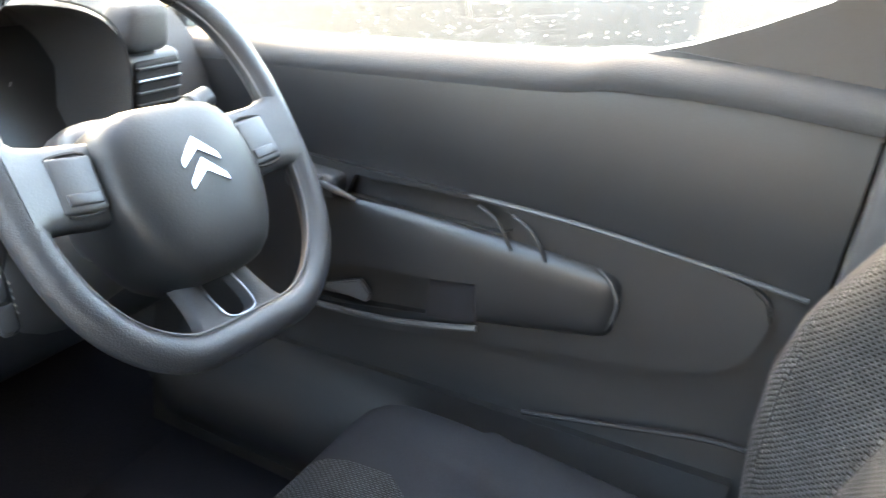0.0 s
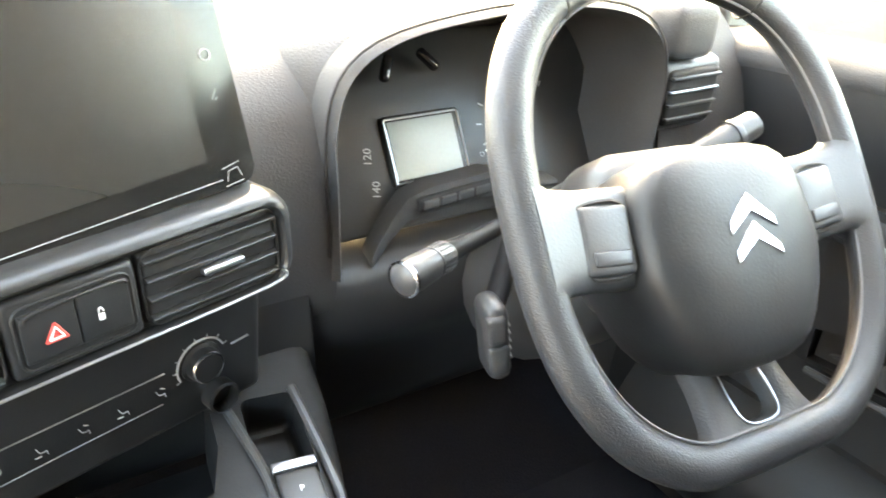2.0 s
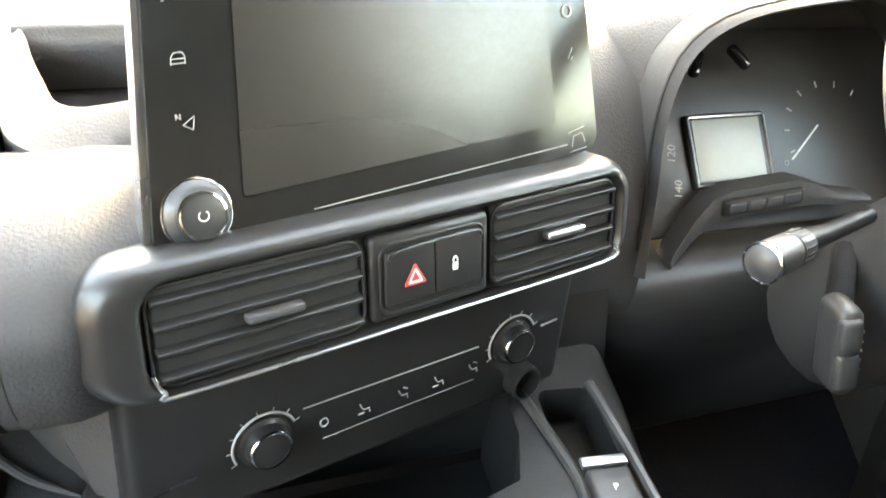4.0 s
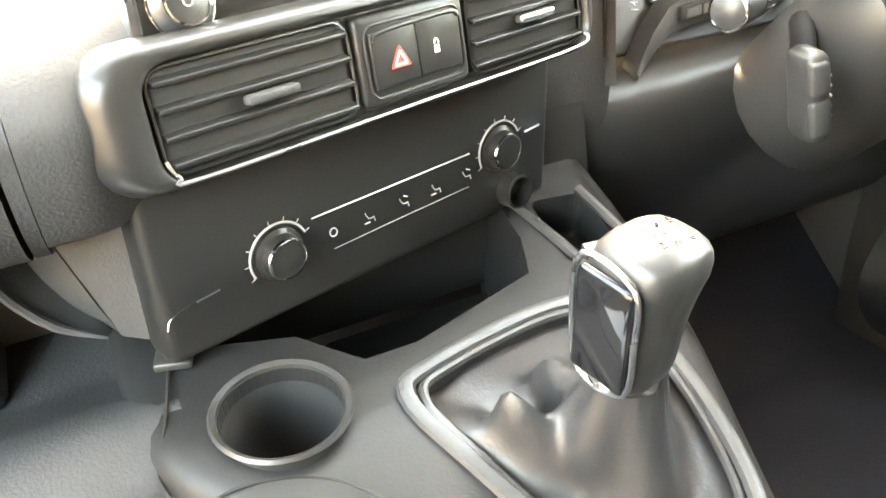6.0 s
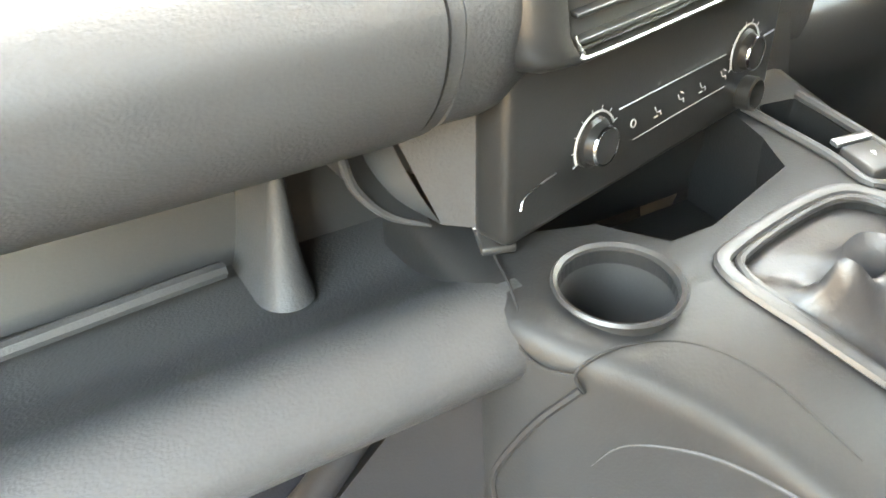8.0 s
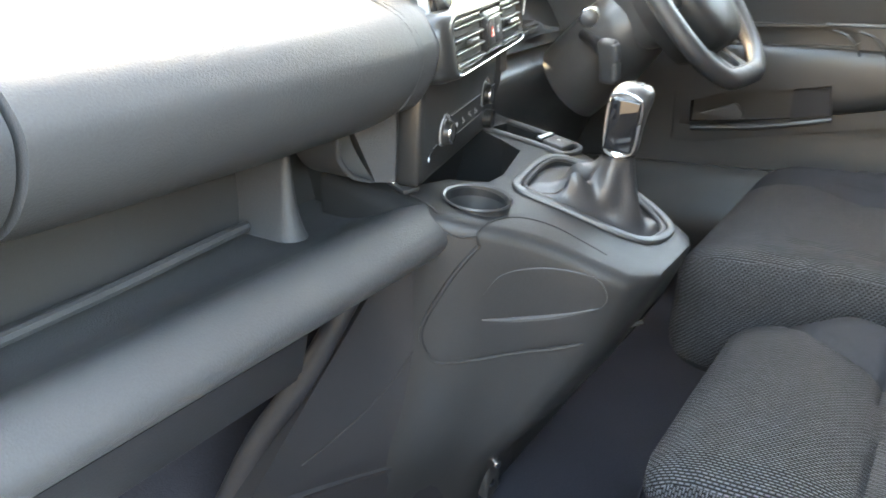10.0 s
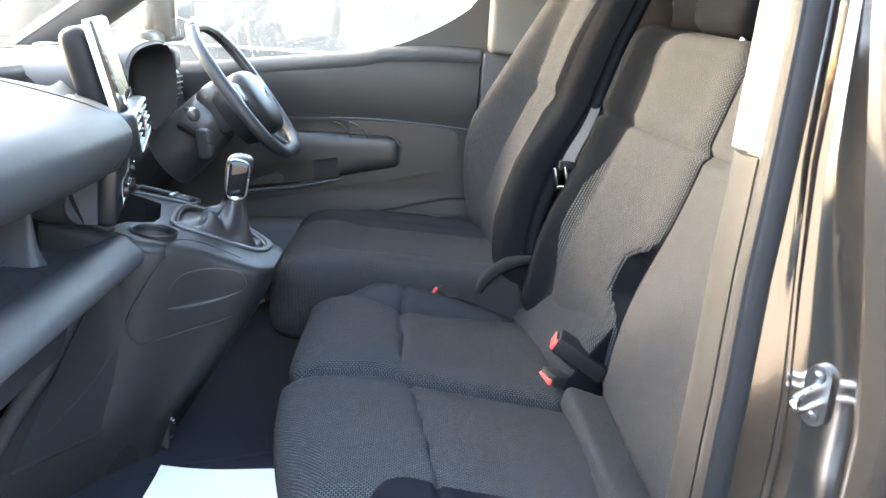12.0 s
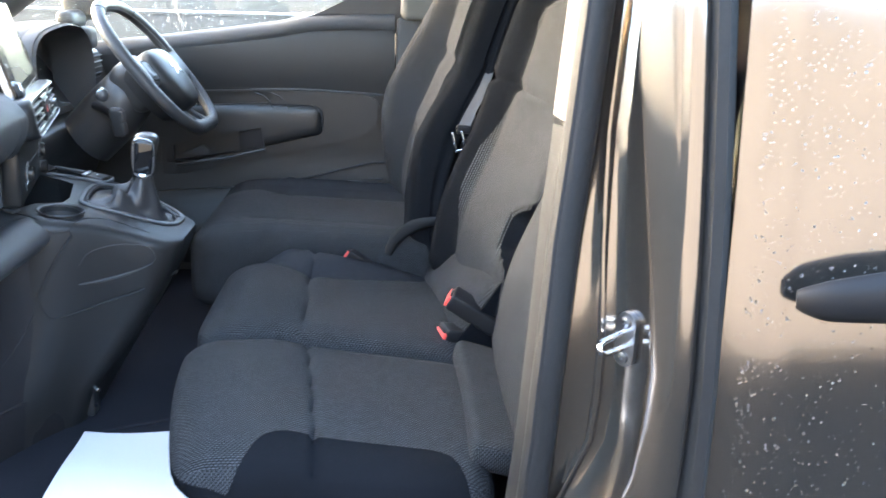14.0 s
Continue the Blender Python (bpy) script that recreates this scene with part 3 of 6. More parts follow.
# driver's side of the dash
CX = 0.40
DR = [(0.30, 0.86), (0.26, 0.90), (0.25, 0.96), (0.255, 1.0), (0.27, 1.06), (0.30, 1.10), (0.36, 1.135), (0.46, 1.145), (0.6, 1.135), (0.78, 1.10), (0.78, 0.86)]
part("driver_pad", sweep_x([(0.30, 0.86), (0.245, 0.92), (0.235, 0.98), (0.236, 1.03), (0.245, 1.07), (0.268, 1.107), (0.315, 1.135), (0.40, 1.15), (0.6, 1.136), (0.78, 1.10), (0.78, 0.86)], list(np.linspace(0.0, 0.222, 12)), lambda x: (0.05 * max(0, (0.13 - x) / 0.13) ** 1.5, 0)), DASH, dash)
part("driver_end_pad", sweep_x(DR, list(np.linspace(0.60, 0.735, 5)), None), DASH, dash)
part("driver_top_pad", sweep_x([(0.40, 1.05), (0.38, 1.135), (0.42, 1.148), (0.5, 1.148), (0.6, 1.137), (0.78, 1.10), (0.78, 1.05)], list(np.linspace(0.21, 0.61, 8)), None), DASH, dash)
# instrument hood
HOOD_O = [(0.215, 0.955), (0.212, 1.03), (0.21, 1.09), (0.225, 1.135), (0.27, 1.16), (0.36, 1.172), (0.44, 1.173), (0.51, 1.160), (0.55, 1.132), (0.565, 1.09), (0.566, 1.03), (0.56, 0.955)]
ho = smooth_path([(x, z, 0) for x, z in HOOD_O], 5)


def hood_ring(y, k, dz=0.0):
    return [(CX + (p.x - CX) * k, y, 1.02 + (p.y - 1.02) * k + dz) for p in ho]


part("instrument_hood", loft([hood_ring(0.42, 0.97, -0.03), hood_ring(0.34, 1.0, -0.01), hood_ring(0.26, 1.0), hood_ring(0.236, 0.99), hood_ring(0.228, 0.965), hood_ring(0.236, 0.94), hood_ring(0.27, 0.91), hood_ring(0.325, 0.87)], closed=False), DASH, dash, "arched instrument hood", 60)
part("hood_blend", loft([hood_ring(0.2615, 1.001), hood_ring(0.275, 1.04, -0.003), hood_ring(0.30, 1.10, -0.012), hood_ring(0.34, 1.17, -0.028), hood_ring(0.40, 1.25, -0.055)], closed=False), DASH, dash, "soft shoulder running from the hood into the dash top", 60)
part("hood_shoulder", sweep_x([(0.335, 1.05), (0.338, 1.125), (0.36, 1.145), (0.42, 1.151), (0.5, 1.147), (0.56, 1.10)], list(np.linspace(0.205, 0.236, 4)), None), DASH, dash)
part("hood_seam", tube([(CX + (p.x - CX) * 1.0, 0.2335, 1.02 + (p.y - 1.02) * 1.0) for p in ho[2:-2:3]], 0.0012, 6, per=2), VOID, dash, "thin joint round the hood")
part("dash_top_slot", tube([(0.33, 0.430, 1.151), (0.40, 0.475, 1.151), (0.50, 0.497, 1.150), (0.60, 0.485, 1.146)], [0.003, 0.018, 0.022, 0.005], flat=0.16, up=(0, 0, 1)), BLACKP, dash, "dark curved slot in the dash top")
part("top_lid_seam", tube([(0.153, 0.666, 1.136), (0.143, 0.60, 1.144), (0.150, 0.545, 1.150), (0.20, 0.520, 1.1525), (0.264, 0.490, 1.1535), (0.308, 0.452, 1.1535), (0.342, 0.443, 1.153), (0.415, 0.443, 1.153)], 0.0014, 6), VOID, dash, "thin joint of the dash-top lid")
part("lower_cowl", sweep_x([(0.31, 0.955), (0.272, 0.950), (0.250, 0.935), (0.247, 0.91), (0.258, 0.87), (0.288, 0.82), (0.33, 0.72), (0.36, 0.69), (0.37, 0.75)], list(np.linspace(0.165, 0.735, 10))), BLACKP, dash, "smooth black knee panel")

# instrument cluster
clus = thing("instrument_cluster", (CX, 0.31, 0.95), "instrument panel with grey centre display and two dials", "instruments")
tilt = Matrix.Translation((0.352, 0.315, 1.023)) @ rot("X", -32)
part("dial_plate", rbox((0, 0, 0), (0.36, 0.008, 0.18), 0.003, m=Matrix.Translation((CX, 0.333, 1.035)) @ rot("X", -32)), BLACKP, clus)
part("display_bezel", rbox((0, 0, 0), (0.084, 0.010, 0.066), 0.003, m=tilt @ Matrix.Translation((0, 0.004, 0))), BLACKP, clus, "black display surround")
part("display_frame", tube([tilt @ Vector((x, -0.0015, z)) for x, z in ((-0.039, -0.030), (-0.040, 0.028), (-0.038, 0.030), (0.038, 0.030), (0.040, 0.028), (0.040, -0.028), (0.038, -0.030))], 0.0011, 6, True, 1), SATIN, clus, "thin silver display frame")
part("display", rbox((0, 0, 0), (0.0715, 0.003, 0.0545), 0.001, m=tilt @ Matrix.Translation((-0.002, -0.0012, 0))), LCD, clus, "blank grey display")
part("needle", rbox((0, 0, 0), (0.0016, 0.002, 0.046), 0.0007, m=Matrix.Translation((0.430, 0.310, 1.026)) @ rot("X", -32) @ rot("Y", 50)), WHITE, clus, "white pointer")
part("needle_ring", tube([Matrix.Translation((0.411, 0.306, 1.009)) @ rot("X", -32) @ Vector((0.0022 * math.cos(a), 0, 0.0022 * math.sin(a))) for a in np.linspace(0, 2 * math.pi, 9)[:-1]], 0.0003, 5, True, 2), GREYP, clus)
for gx, gy, gz, turn in ((0.322, 0.345, 1.092, 24), (0.366, 0.345, 1.096, -40)):
    part("dial_hood", rbox((0, 0, 0), (0.010, 0.010, 0.026), 0.0045, (2, 1, 2), m=Matrix.Translation((gx, gy, gz)) @ rot("X", -32) @ rot("Y", turn)), GLOSS, clus, "small gloss black dial cover")
face = rot("X", 58)
for txt, x, z in (("120", 0.286, 1.026), ("140", 0.288, 1.0)):
    part("dial_number", letters(txt, 0.011, Matrix.Translation((x, 0.306 + (z - 1.023) * 0.6, z)) @ face @ rot("Z", 80)), GREYP, clus)
for k in range(7):
    a = radians(200 - 25 * k)
    part("tick", rbox((0, 0, 0), (0.0015, 0.001, 0.006), 0.0003, m=Matrix.Translation((0.46, 0.318, 1.03)) @ rot("X", -32) @ Matrix.Translation((0.05 * math.cos(a), -0.006, 0.045 * math.sin(a))) @ rot("Y", -math.degrees(a) + 90)), GREYP, clus)
STRIP = [(0.266, 0.258, 0.948, 0.003), (0.272, 0.262, 0.952, 0.006), (0.290, 0.268, 0.971, 0.009), (0.308, 0.271, 0.986, 0.0115), (0.330, 0.272, 0.991, 0.0125), (0.395, 0.272, 0.995, 0.0125), (0.415, 0.270, 0.993, 0.009), (0.440, 0.268, 0.988, 0.005), (0.475, 0.266, 0.985, 0.003)]
part("button_strip", loft([[(x, y - 0.002, z - h), (x, y - 0.004, z), (x, y - 0.001, z + h), (x, y + 0.02, z + h), (x, y + 0.02, z - h)] for x, y, z, h in STRIP]), DASH, clus, "satin grey button strip", 60)
part("button_slot", rbox((0.356, 0.2665, 0.9935), (0.082, 0.007, 0.0145), 0.003, m=Matrix.Translation((0.356, 0.2665, 0.9935)) @ rot("Y", -4)), VOID, clus)
for k in range(4):
    part("trip_button", rbox((0, 0, 0), (0.0172, 0.006, 0.0095), 0.002, m=Matrix.Translation((0.328 + 0.0187 * k, 0.2645, 0.9915 + 0.0013 * k)) @ rot("Y", -4)), DASH, clus)

# driver's vent
dv = thing("driver_air_vent", (0.6, 0.26, 1.03), "grey dash vent with horizontal slats", "air vent")
part("vent_cap", rbox((0.605, 0.262, 1.128), (0.062, 0.05, 0.055), 0.014, (2, 1, 2)), DASH, dv)
part("vent_frame", rbox((0.619, 0.272, 1.062), (0.088, 0.05, 0.075), 0.012), DASH2, dv)
part("cavity", rbox((0.619, 0.252, 1.062), (0.070, 0.02, 0.058), 0.006), VOID, dv)
for k in range(4):
    part("slat", rbox((0.619, 0.246, 1.042 + 0.014 * k), (0.068, 0.014, 0.003), 0.001, ), SATIN if k == 2 else DASH2, dv)

# ---- centre stack: frame of its own, turned to the driver and leaning back ----
ST = Matrix.Translation((-0.135, 0.121, 1.074)) @ rot("Z", 15.0) @ rot("X", -6.5)
W, H = 0.276, 0.152
SS = Matrix.Translation((-0.135, 0.121, 1.074)) @ rot("Z", 15.0) @ rot("X", -16.0)  # the screen leans further back


def st(x, y, z, m=None):
    return ST @ Matrix.Translation((x, y, z)) @ (m if m else Matrix())




def rounded(x0, z0, x1, z1, r, n=6):
    """A rectangle with rounded corners, as (x, z) points."""
    out = []
    for cx, cz, a0 in ((x1 - r, z1 - r, 0), (x0 + r, z1 - r, 90), (x0 + r, z0 + r, 180), (x1 - r, z0 + r, 270)):
        out += [(cx + r * math.cos(radians(a0 + 90 * k / n)), cz + r * math.sin(radians(a0 + 90 * k / n))) for k in range(n + 1)]
    return out


CORNERS = ((0.0, -0.005), (0.2875, 0.006), (0.282, 0.1565), (0.020, 0.152))


def scr(x, z):
    """A place on the screen, whose sides draw in towards the top."""
    u, v = x / W, z / H
    w = ((1 - u) * (1 - v), u * (1 - v), u * v, (1 - u) * v)
    return sum(k * c[0] for k, c in zip(w, CORNERS)), sum(k * c[1] for k, c in zip(w, CORNERS))


def panel(x0, z0, x1, z1, r, y0, y1, bevel):
    return prism([scr(*p) for p in rounded(x0, z0, x1, z1, r)], y0, y1, "y", bevel, 2, SS)


def ss(x, y, z, m=None):
    x, z = scr(x, z)
    return SS @ Matrix.Translation((x, y, z)) @ (m if m else Matrix())


radio = thing("touchscreen", (0, 0.17, 1.07), "switched-off black touchscreen unit with silver edge and rotary knob", "touchscreen")
part("housing", rbox((0, 0, 0), (W - 0.026, 0.05, H - 0.010), 0.022, (3, 2, 3), m=ss(W / 2, 0.035, H / 2)), MATT, radio)
part("silver_edge", panel(-0.002, -0.0015, W + 0.002, H + 0.0015, 0.011, 0.0035, 0.014, 0.0018), SATIN, radio, "thin satin silver edge")
part("glass", panel(0.001, 0.001, W - 0.001, H - 0.001, 0.009, -0.002, 0.004, 0.0012), SCREEN, radio, "glossy black glass")
part("display_area", panel(0.044, 0.022, 0.242, 0.140, 0.002, -0.0026, -0.0015, 0.0002), PANEL, radio)
part("lower_line", panel(0.08, 0.0078, 0.25, 0.0082, 0.0001, -0.0026, -0.0015, 0.0001), GREYP, radio)


def icon(name, bms, mat=GREYP):
    part(name, join(*bms), mat, radio)


def dash_line(x0, z0, x1, z1, w=0.00045):
    if x0 < 0.05:
        k = 0.66
        zc = 0.113 if z0 > 0.1 else 0.085 if z0 > 0.07 else 0.057
        dx = -0.003 if zc > 0.1 else 0.0 if zc > 0.07 else 0.002
        x0, x1, z0, z1 = IX + dx + (x0 - IX) * k, IX + dx + (x1 - IX) * k, zc + (z0 - zc) * k + 0.003, zc + (z1 - zc) * k + 0.003
    (x0, z0), (x1, z1) = scr(x0, z0), scr(x1, z1)
    p, q = SS @ Vector((x0, -0.0028, z0)), SS @ Vector((x1, -0.0028, z1))
    return tube([p, q], w / 2, 5, per=1)


IX = 0.0165
icon("music_icon", [dash_line(IX - .003, .108, IX - .003, .116), dash_line(IX - .003, .116, IX + .004, .118), dash_line(IX + .004, .118, IX + .004, .110), dash_line(IX - .005, .108, IX - .003, .108), dash_line(IX + .002, .110, IX + .004, .110)])
icon("car_icon", [dash_line(IX - .005, .081, IX - .005, .086), dash_line(IX - .005, .086, IX - .003, .089), dash_line(IX - .003, .089, IX + .003, .089), dash_line(IX + .003, .089, IX + .005, .086), dash_line(IX + .005, .086, IX + .005, .081), dash_line(IX - .005, .082, IX + .005, .082), dash_line(IX - .005, .085, IX + .005, .085)])
icon("compass_icon", [dash_line(IX - .002, .056, IX + .006, .061), dash_line(IX + .006, .061, IX + .005, .052), dash_line(IX + .005, .052, IX - .002, .056)])
part("compass_letter", letters("N", 0.0038, ss(IX - 0.0015, -0.0026, 0.063, rot("X", 90))), GREYP, radio)
icon("gear_icon", [tube([ss(W - 0.018 + 0.0035 * math.cos(a), -0.0028, 0.088 + 0.0035 * math.sin(a)) @ Vector() for a in np.linspace(0, 2 * math.pi, 9)[:-1]], 0.0005, 5, True, 3)], GREYP)
icon("phone_icon", [dash_line(W - .020, .060, W - .016, .066), dash_line(W - .018, .059, W - .016, .061)], GREYP)
icon("socket_icon", [dash_line(W - .025, .015, W - .012, .017), dash_line(W - .023, .006, W - .021, .0125), dash_line(W - .021, .0125, W - .014, .0135), dash_line(W - .014, .0135, W - .012, .007), dash_line(W - .025, .003, W - .011, .004)], GREYP)
KN = ss(0.0215, 0.001, 0.0190, rot("X", 90)) @ Matrix.Scale(0.94, 4)
kn = part("volume_knob", lathe([(0, 0.0125), (0.0105, 0.0125), (0.0125, 0.0115), (0.0135, 0.008), (0.0172, 0.005), (0.0178, 0)], KN, 40), BLACKP, radio, "round volume knob")
part("knob_ring", lathe([(0.0113, 0.0130), (0.0124, 0.0126), (0.0126, 0.0114), (0.0113, 0.0115)], KN, 40), CHROME, kn, "chrome ring")
part("knob_base_ring", lathe([(0.0178, 0.0035), (0.0188, 0.003), (0.0190, 0), (0.0175, 0)], KN, 40), CHROME, kn, "chrome ring")
part("power_mark", tube([KN @ Vector((0.0026 * math.cos(a), 0.0026 * math.sin(a), 0.0128)) for a in np.linspace(2.2, 7.2, 9)], 0.0003, 5, per=2), WHITE, kn)

# vent band below the screen, nearer to the cabin
vents = thing("centre_air_vents", (0, 0.13, 1.0), "pair of dark dash vents with slats in a grey frame", "air vent")
VB, VT, VY = -0.064, 0.004, -0.024


def frame_ring(x0, z0, x1, z1, r, y):
    return [ST @ Vector((x, y, z)) for x, z in rounded(x0, z0, x1, z1, r)]


part("vent_surround", loft([frame_ring(-0.040, VB - 0.002, W + 0.024, VT + 0.001, 0.024, 0.05), frame_ring(-0.040, VB - 0.002, W + 0.024, VT + 0.001, 0.024, VY + 0.016), frame_ring(-0.038, VB, W + 0.022, VT, 0.023, VY + 0.008), frame_ring(-0.030, VB + 0.001, W + 0.017, VT - 0.002, 0.021, VY + 0.001), frame_ring(-0.017, VB + 0.0025, W + 0.012, VT - 0.006, 0.017, VY - 0.0005), frame_ring(-0.014, VB + 0.004, W + 0.010, VT - 0.009, 0.015, VY + 0.002), frame_ring(-0.013, VB + 0.0045, W + 0.0095, VT - 0.0095, 0.0145, VY + 0.012)], cap=False), STACK, vents, "smooth satin grey surround", 60)
part("backing", rbox((0, 0, 0), (W + 0.03, 0.008, VT - VB - 0.006), 0.003, m=st(W / 2, VY + 0.014, (VB + VT) / 2 - 0.002)), STACK, vents)
part("lower_trim", tube([ST @ Vector((-0.012, VY + 0.001, VB + 0.016)), ST @ Vector((-0.008, VY - 0.0005, VB + 0.007)), ST @ Vector((0.004, VY - 0.001, VB + 0.0035)), ST @ Vector((W * 0.5, VY - 0.001, VB + 0.0035)), ST @ Vector((W - 0.004, VY - 0.001, VB + 0.004)), ST @ Vector((W + 0.007, VY, VB + 0.012))], 0.0011, 8), SATIN, vents, "thin satin trim line")
for x0, x1 in ((-0.011, 0.100), (0.184, W + 0.007)):
    w = x1 - x0
    cav = part("vent_cavity", rbox((0, 0, 0), (w, 0.010, 0.050), 0.004, m=st((x0 + x1) / 2, VY + 0.010, -0.032)), VOID, vents, "black vent opening")
    for k in range(4):
        part("slat", rbox((0, 0, 0), (w - 0.004, 0.010, 0.0028), 0.001, m=st((x0 + x1) / 2, VY + 0.005, -0.051 + 0.0128 * k, rot("X", 18))), STACK, cav)
    part("vent_edge", tube([ST @ Vector((x, VY + 0.004, z)) for x, z in rounded(x0, -0.057, x1, -0.007, 0.010)], 0.0009, 5, True, 1), STACK, cav)
    part("slide_tab", rbox((0, 0, 0), (0.030, 0.008, 0.005), 0.002, m=st((x0 + x1) / 2 + 0.004, VY + 0.0, -0.032)), SATIN if x0 > 0.1 else DASH, cav)
# hazard and lock switches
sw = part("switch_panel", rbox((0, 0, 0), (0.078, 0.010, 0.050), 0.006, m=st(0.142, VY + 0.006, -0.032)), STACK, vents, "black switch panel")
part("switch_frame", tube([ST @ Vector((x, VY + 0.001, z)) for x, z in rounded(0.108, -0.052, 0.176, -0.013, 0.007)], 0.001, 6, True, 1), STACK, sw)
part("hazard_switch", rbox((0, 0, 0), (0.0315, 0.003, 0.030), 0.0012, m=st(0.1262, VY + 0.0005, -0.032)), STACK, sw)
part("lock_switch", rbox((0, 0, 0), (0.0315, 0.003, 0.030), 0.0012, m=st(0.1582, VY + 0.0005, -0.032)), STACK, sw)
part("switch_lip", tube([ST @ Vector((x, VY - 0.0012, z)) for x, z in ((0.112, -0.0215), (0.116, -0.0175), (0.140, -0.0160), (0.168, -0.0160), (0.173, -0.0190))], 0.0013, 6), STACK, sw)


def tri_line(r, mat, name):
    pts = [ST @ Vector((0.1285 + r * math.cos(radians(a)), VY - 0.0014, -0.034 + r * math.sin(radians(a)))) for a in (90, 210, 330)]
    part(name, join(*[tube([pts[i], pts[(i + 1) % 3]], 0.0007, 6, per=1) for i in range(3)]), mat, sw)


tri_line(0.0072, RED, "hazard_triangle")
tri_line(0.0048, WHITE, "hazard_triangle")
tri_line(0.0022, RED, "hazard_triangle")
part("lock_mark", join(rbox((0, 0, 0), (0.0036, 0.0008, 0.0044), 0.0003, m=st(0.155, VY - 0.0014, -0.034)), tube([st(0.155, VY - 0.0014, -0.031) @ Vector((0.0014 * math.cos(a), 0, 0.0026 * math.sin(a))) for a in np.linspace(0, math.pi, 7)], 0.0005, 5, per=2)), WHITE, sw)

# heater controls
heat = thing("heater_controls", (0, 0.17, 0.93), "black heater panel with two ringed dials", "heater controls")
part("fascia", rbox((0, 0, 0), (W + 0.036, 0.03, 0.115), 0.008, m=st(W / 2 - 0.004, 0.036, -0.118, rot("X", 10))), STACK, heat)
for bit in (tube([ST @ Vector((-0.022, 0.016, -0.146)), ST @ Vector((-0.016, 0.016, -0.139)), ST @ Vector((0.012, 0.017, -0.136))], 0.0005, 5), tube([ST @ Vector((0.078, 0.0185, -0.1185)), ST @ Vector((0.14, 0.0185, -0.1185)), ST @ Vector((0.206, 0.0185, -0.1185))], 0.0005, 5), tube([ST @ Vector((0.26, 0.018, -0.119)), ST @ Vector((0.275, 0.018, -0.118))], 0.0008, 5)):
    part("fascia_line", bit, SATIN, heat, "thin silver line")
for k, (dx, dz) in enumerate(((0.054, -0.132), (0.236, -0.124))):
    DM = st(dx, 0.022, dz, rot("X", 98)) @ Matrix.Scale(0.88, 4)
    dial = part("dial", lathe([(0, 0.0120), (0.0122, 0.0120), (0.0145, 0.0112), (0.0155, 0.004), (0.0185, 0.002), (0.019, -0.006)], DM, 36), STACK, heat, "round heater dial")
    part("dial_ring", lathe([(0.0128, 0.0128), (0.0140, 0.0126), (0.0146, 0.0112), (0.0128, 0.0110)], DM, 36), CHROME, dial, "chrome ring")
    part("dial_scale", tube([DM @ Vector((0.0225 * math.cos(a), 0.0225 * math.sin(a), 0.002)) for a in np.linspace(0.4, 3.6, 14)], 0.0008, 5, per=2), GREYP, dial)
    for a in np.linspace(0.4, 3.6, 8):
        part("dial_tick", rbox((0, 0, 0), (0.003, 0.0008, 0.0005), 0.0002, m=DM @ rot("Z", math.degrees(a)) @ Matrix.Translation((0.025, 0, 0.002))), GREYP, dial)
for k in range(5):
    x = 0.090 + 0.0275 * k
    q = lambda dx, dz: st(x + dx, 0.0172, -0.1315 + dz) @ Vector()
    bits = [tube([q(-0.003, 0.003), q(-0.001, -0.001), q(0.003, -0.001)], 0.0004, 5, per=2), tube([q(0.003, -0.001), q(0.0035, -0.004)], 0.0004, 5, per=1)]
    if k == 0:
        bits = [tube([q(0.0026 * math.cos(a), 0.0026 * math.sin(a)) for a in np.linspace(0, 2 * math.pi, 9)[:-1]], 0.0005, 5, True, 2)]
    elif k % 2:
        bits.append(tube([q(-0.0045, -0.0035), q(-0.0005, -0.0035)], 0.0005, 5, per=1))
    else:
        bits.append(tube([q(0.0005, 0.004), q(0.0035, 0.0025)], 0.0005, 5, per=1))
    part("mode_mark", join(*bits), GREYP, heat)
part("fascia_line", tube([ST @ Vector((0.088, 0.0165, -0.1415)), ST @ Vector((0.14, 0.0165, -0.1405)), ST @ Vector((0.20, 0.0165, -0.1400))], 0.0003, 5), GREYP, heat)
part("cable_socket", lathe([(0.011, 0.004), (0.013, 0.003), (0.013, -0.01), (0.011, -0.01)], st(0.248, 0.020, -0.160, rot("X", 95)), 24), STACK, heat)
part("stack_body", prism([(0.25, 0.80), (0.225, 0.86), (0.24, 0.97), (0.30, 1.07), (0.36, 1.07), (0.36, 0.80)], -0.165, 0.20, "x", 0.004), STACK, dash)


def cut(ob, cutters):
    """Takes the cutters' bodies out of a mesh for good."""
    tmp = []
    for b in cutters:
        me = bpy.data.meshes.new("cutter")
        bmesh.ops.recalc_face_normals(b, faces=b.faces[:])
        b.to_mesh(me)
        b.free()
        c = new("cutter", me)
        c.matrix_world = Matrix.Translation(-BASE[ob.parent.name]) if ob.parent else Matrix()
        c.parent = ob.parent
        tmp.append(c)
        mod = ob.modifiers.new("cut", "BOOLEAN")
        mod.operation, mod.solver, mod.object = "DIFFERENCE", "EXACT", c
    for c in tmp:
        c.location = -BASE[ob.parent.name] if ob.parent else (0, 0, 0)
    bpy.context.view_layer.update()
    me = bpy.data.meshes.new_from_object(ob.evaluated_get(bpy.context.evaluated_depsgraph_get()))
    ob.modifiers.clear()
    mats = list(ob.data.materials)
    ob.data = me
    me.materials.clear()
    for mt in mats:
        me.materials.append(mt)
    for c in tmp:
        bpy.data.objects.remove(c)


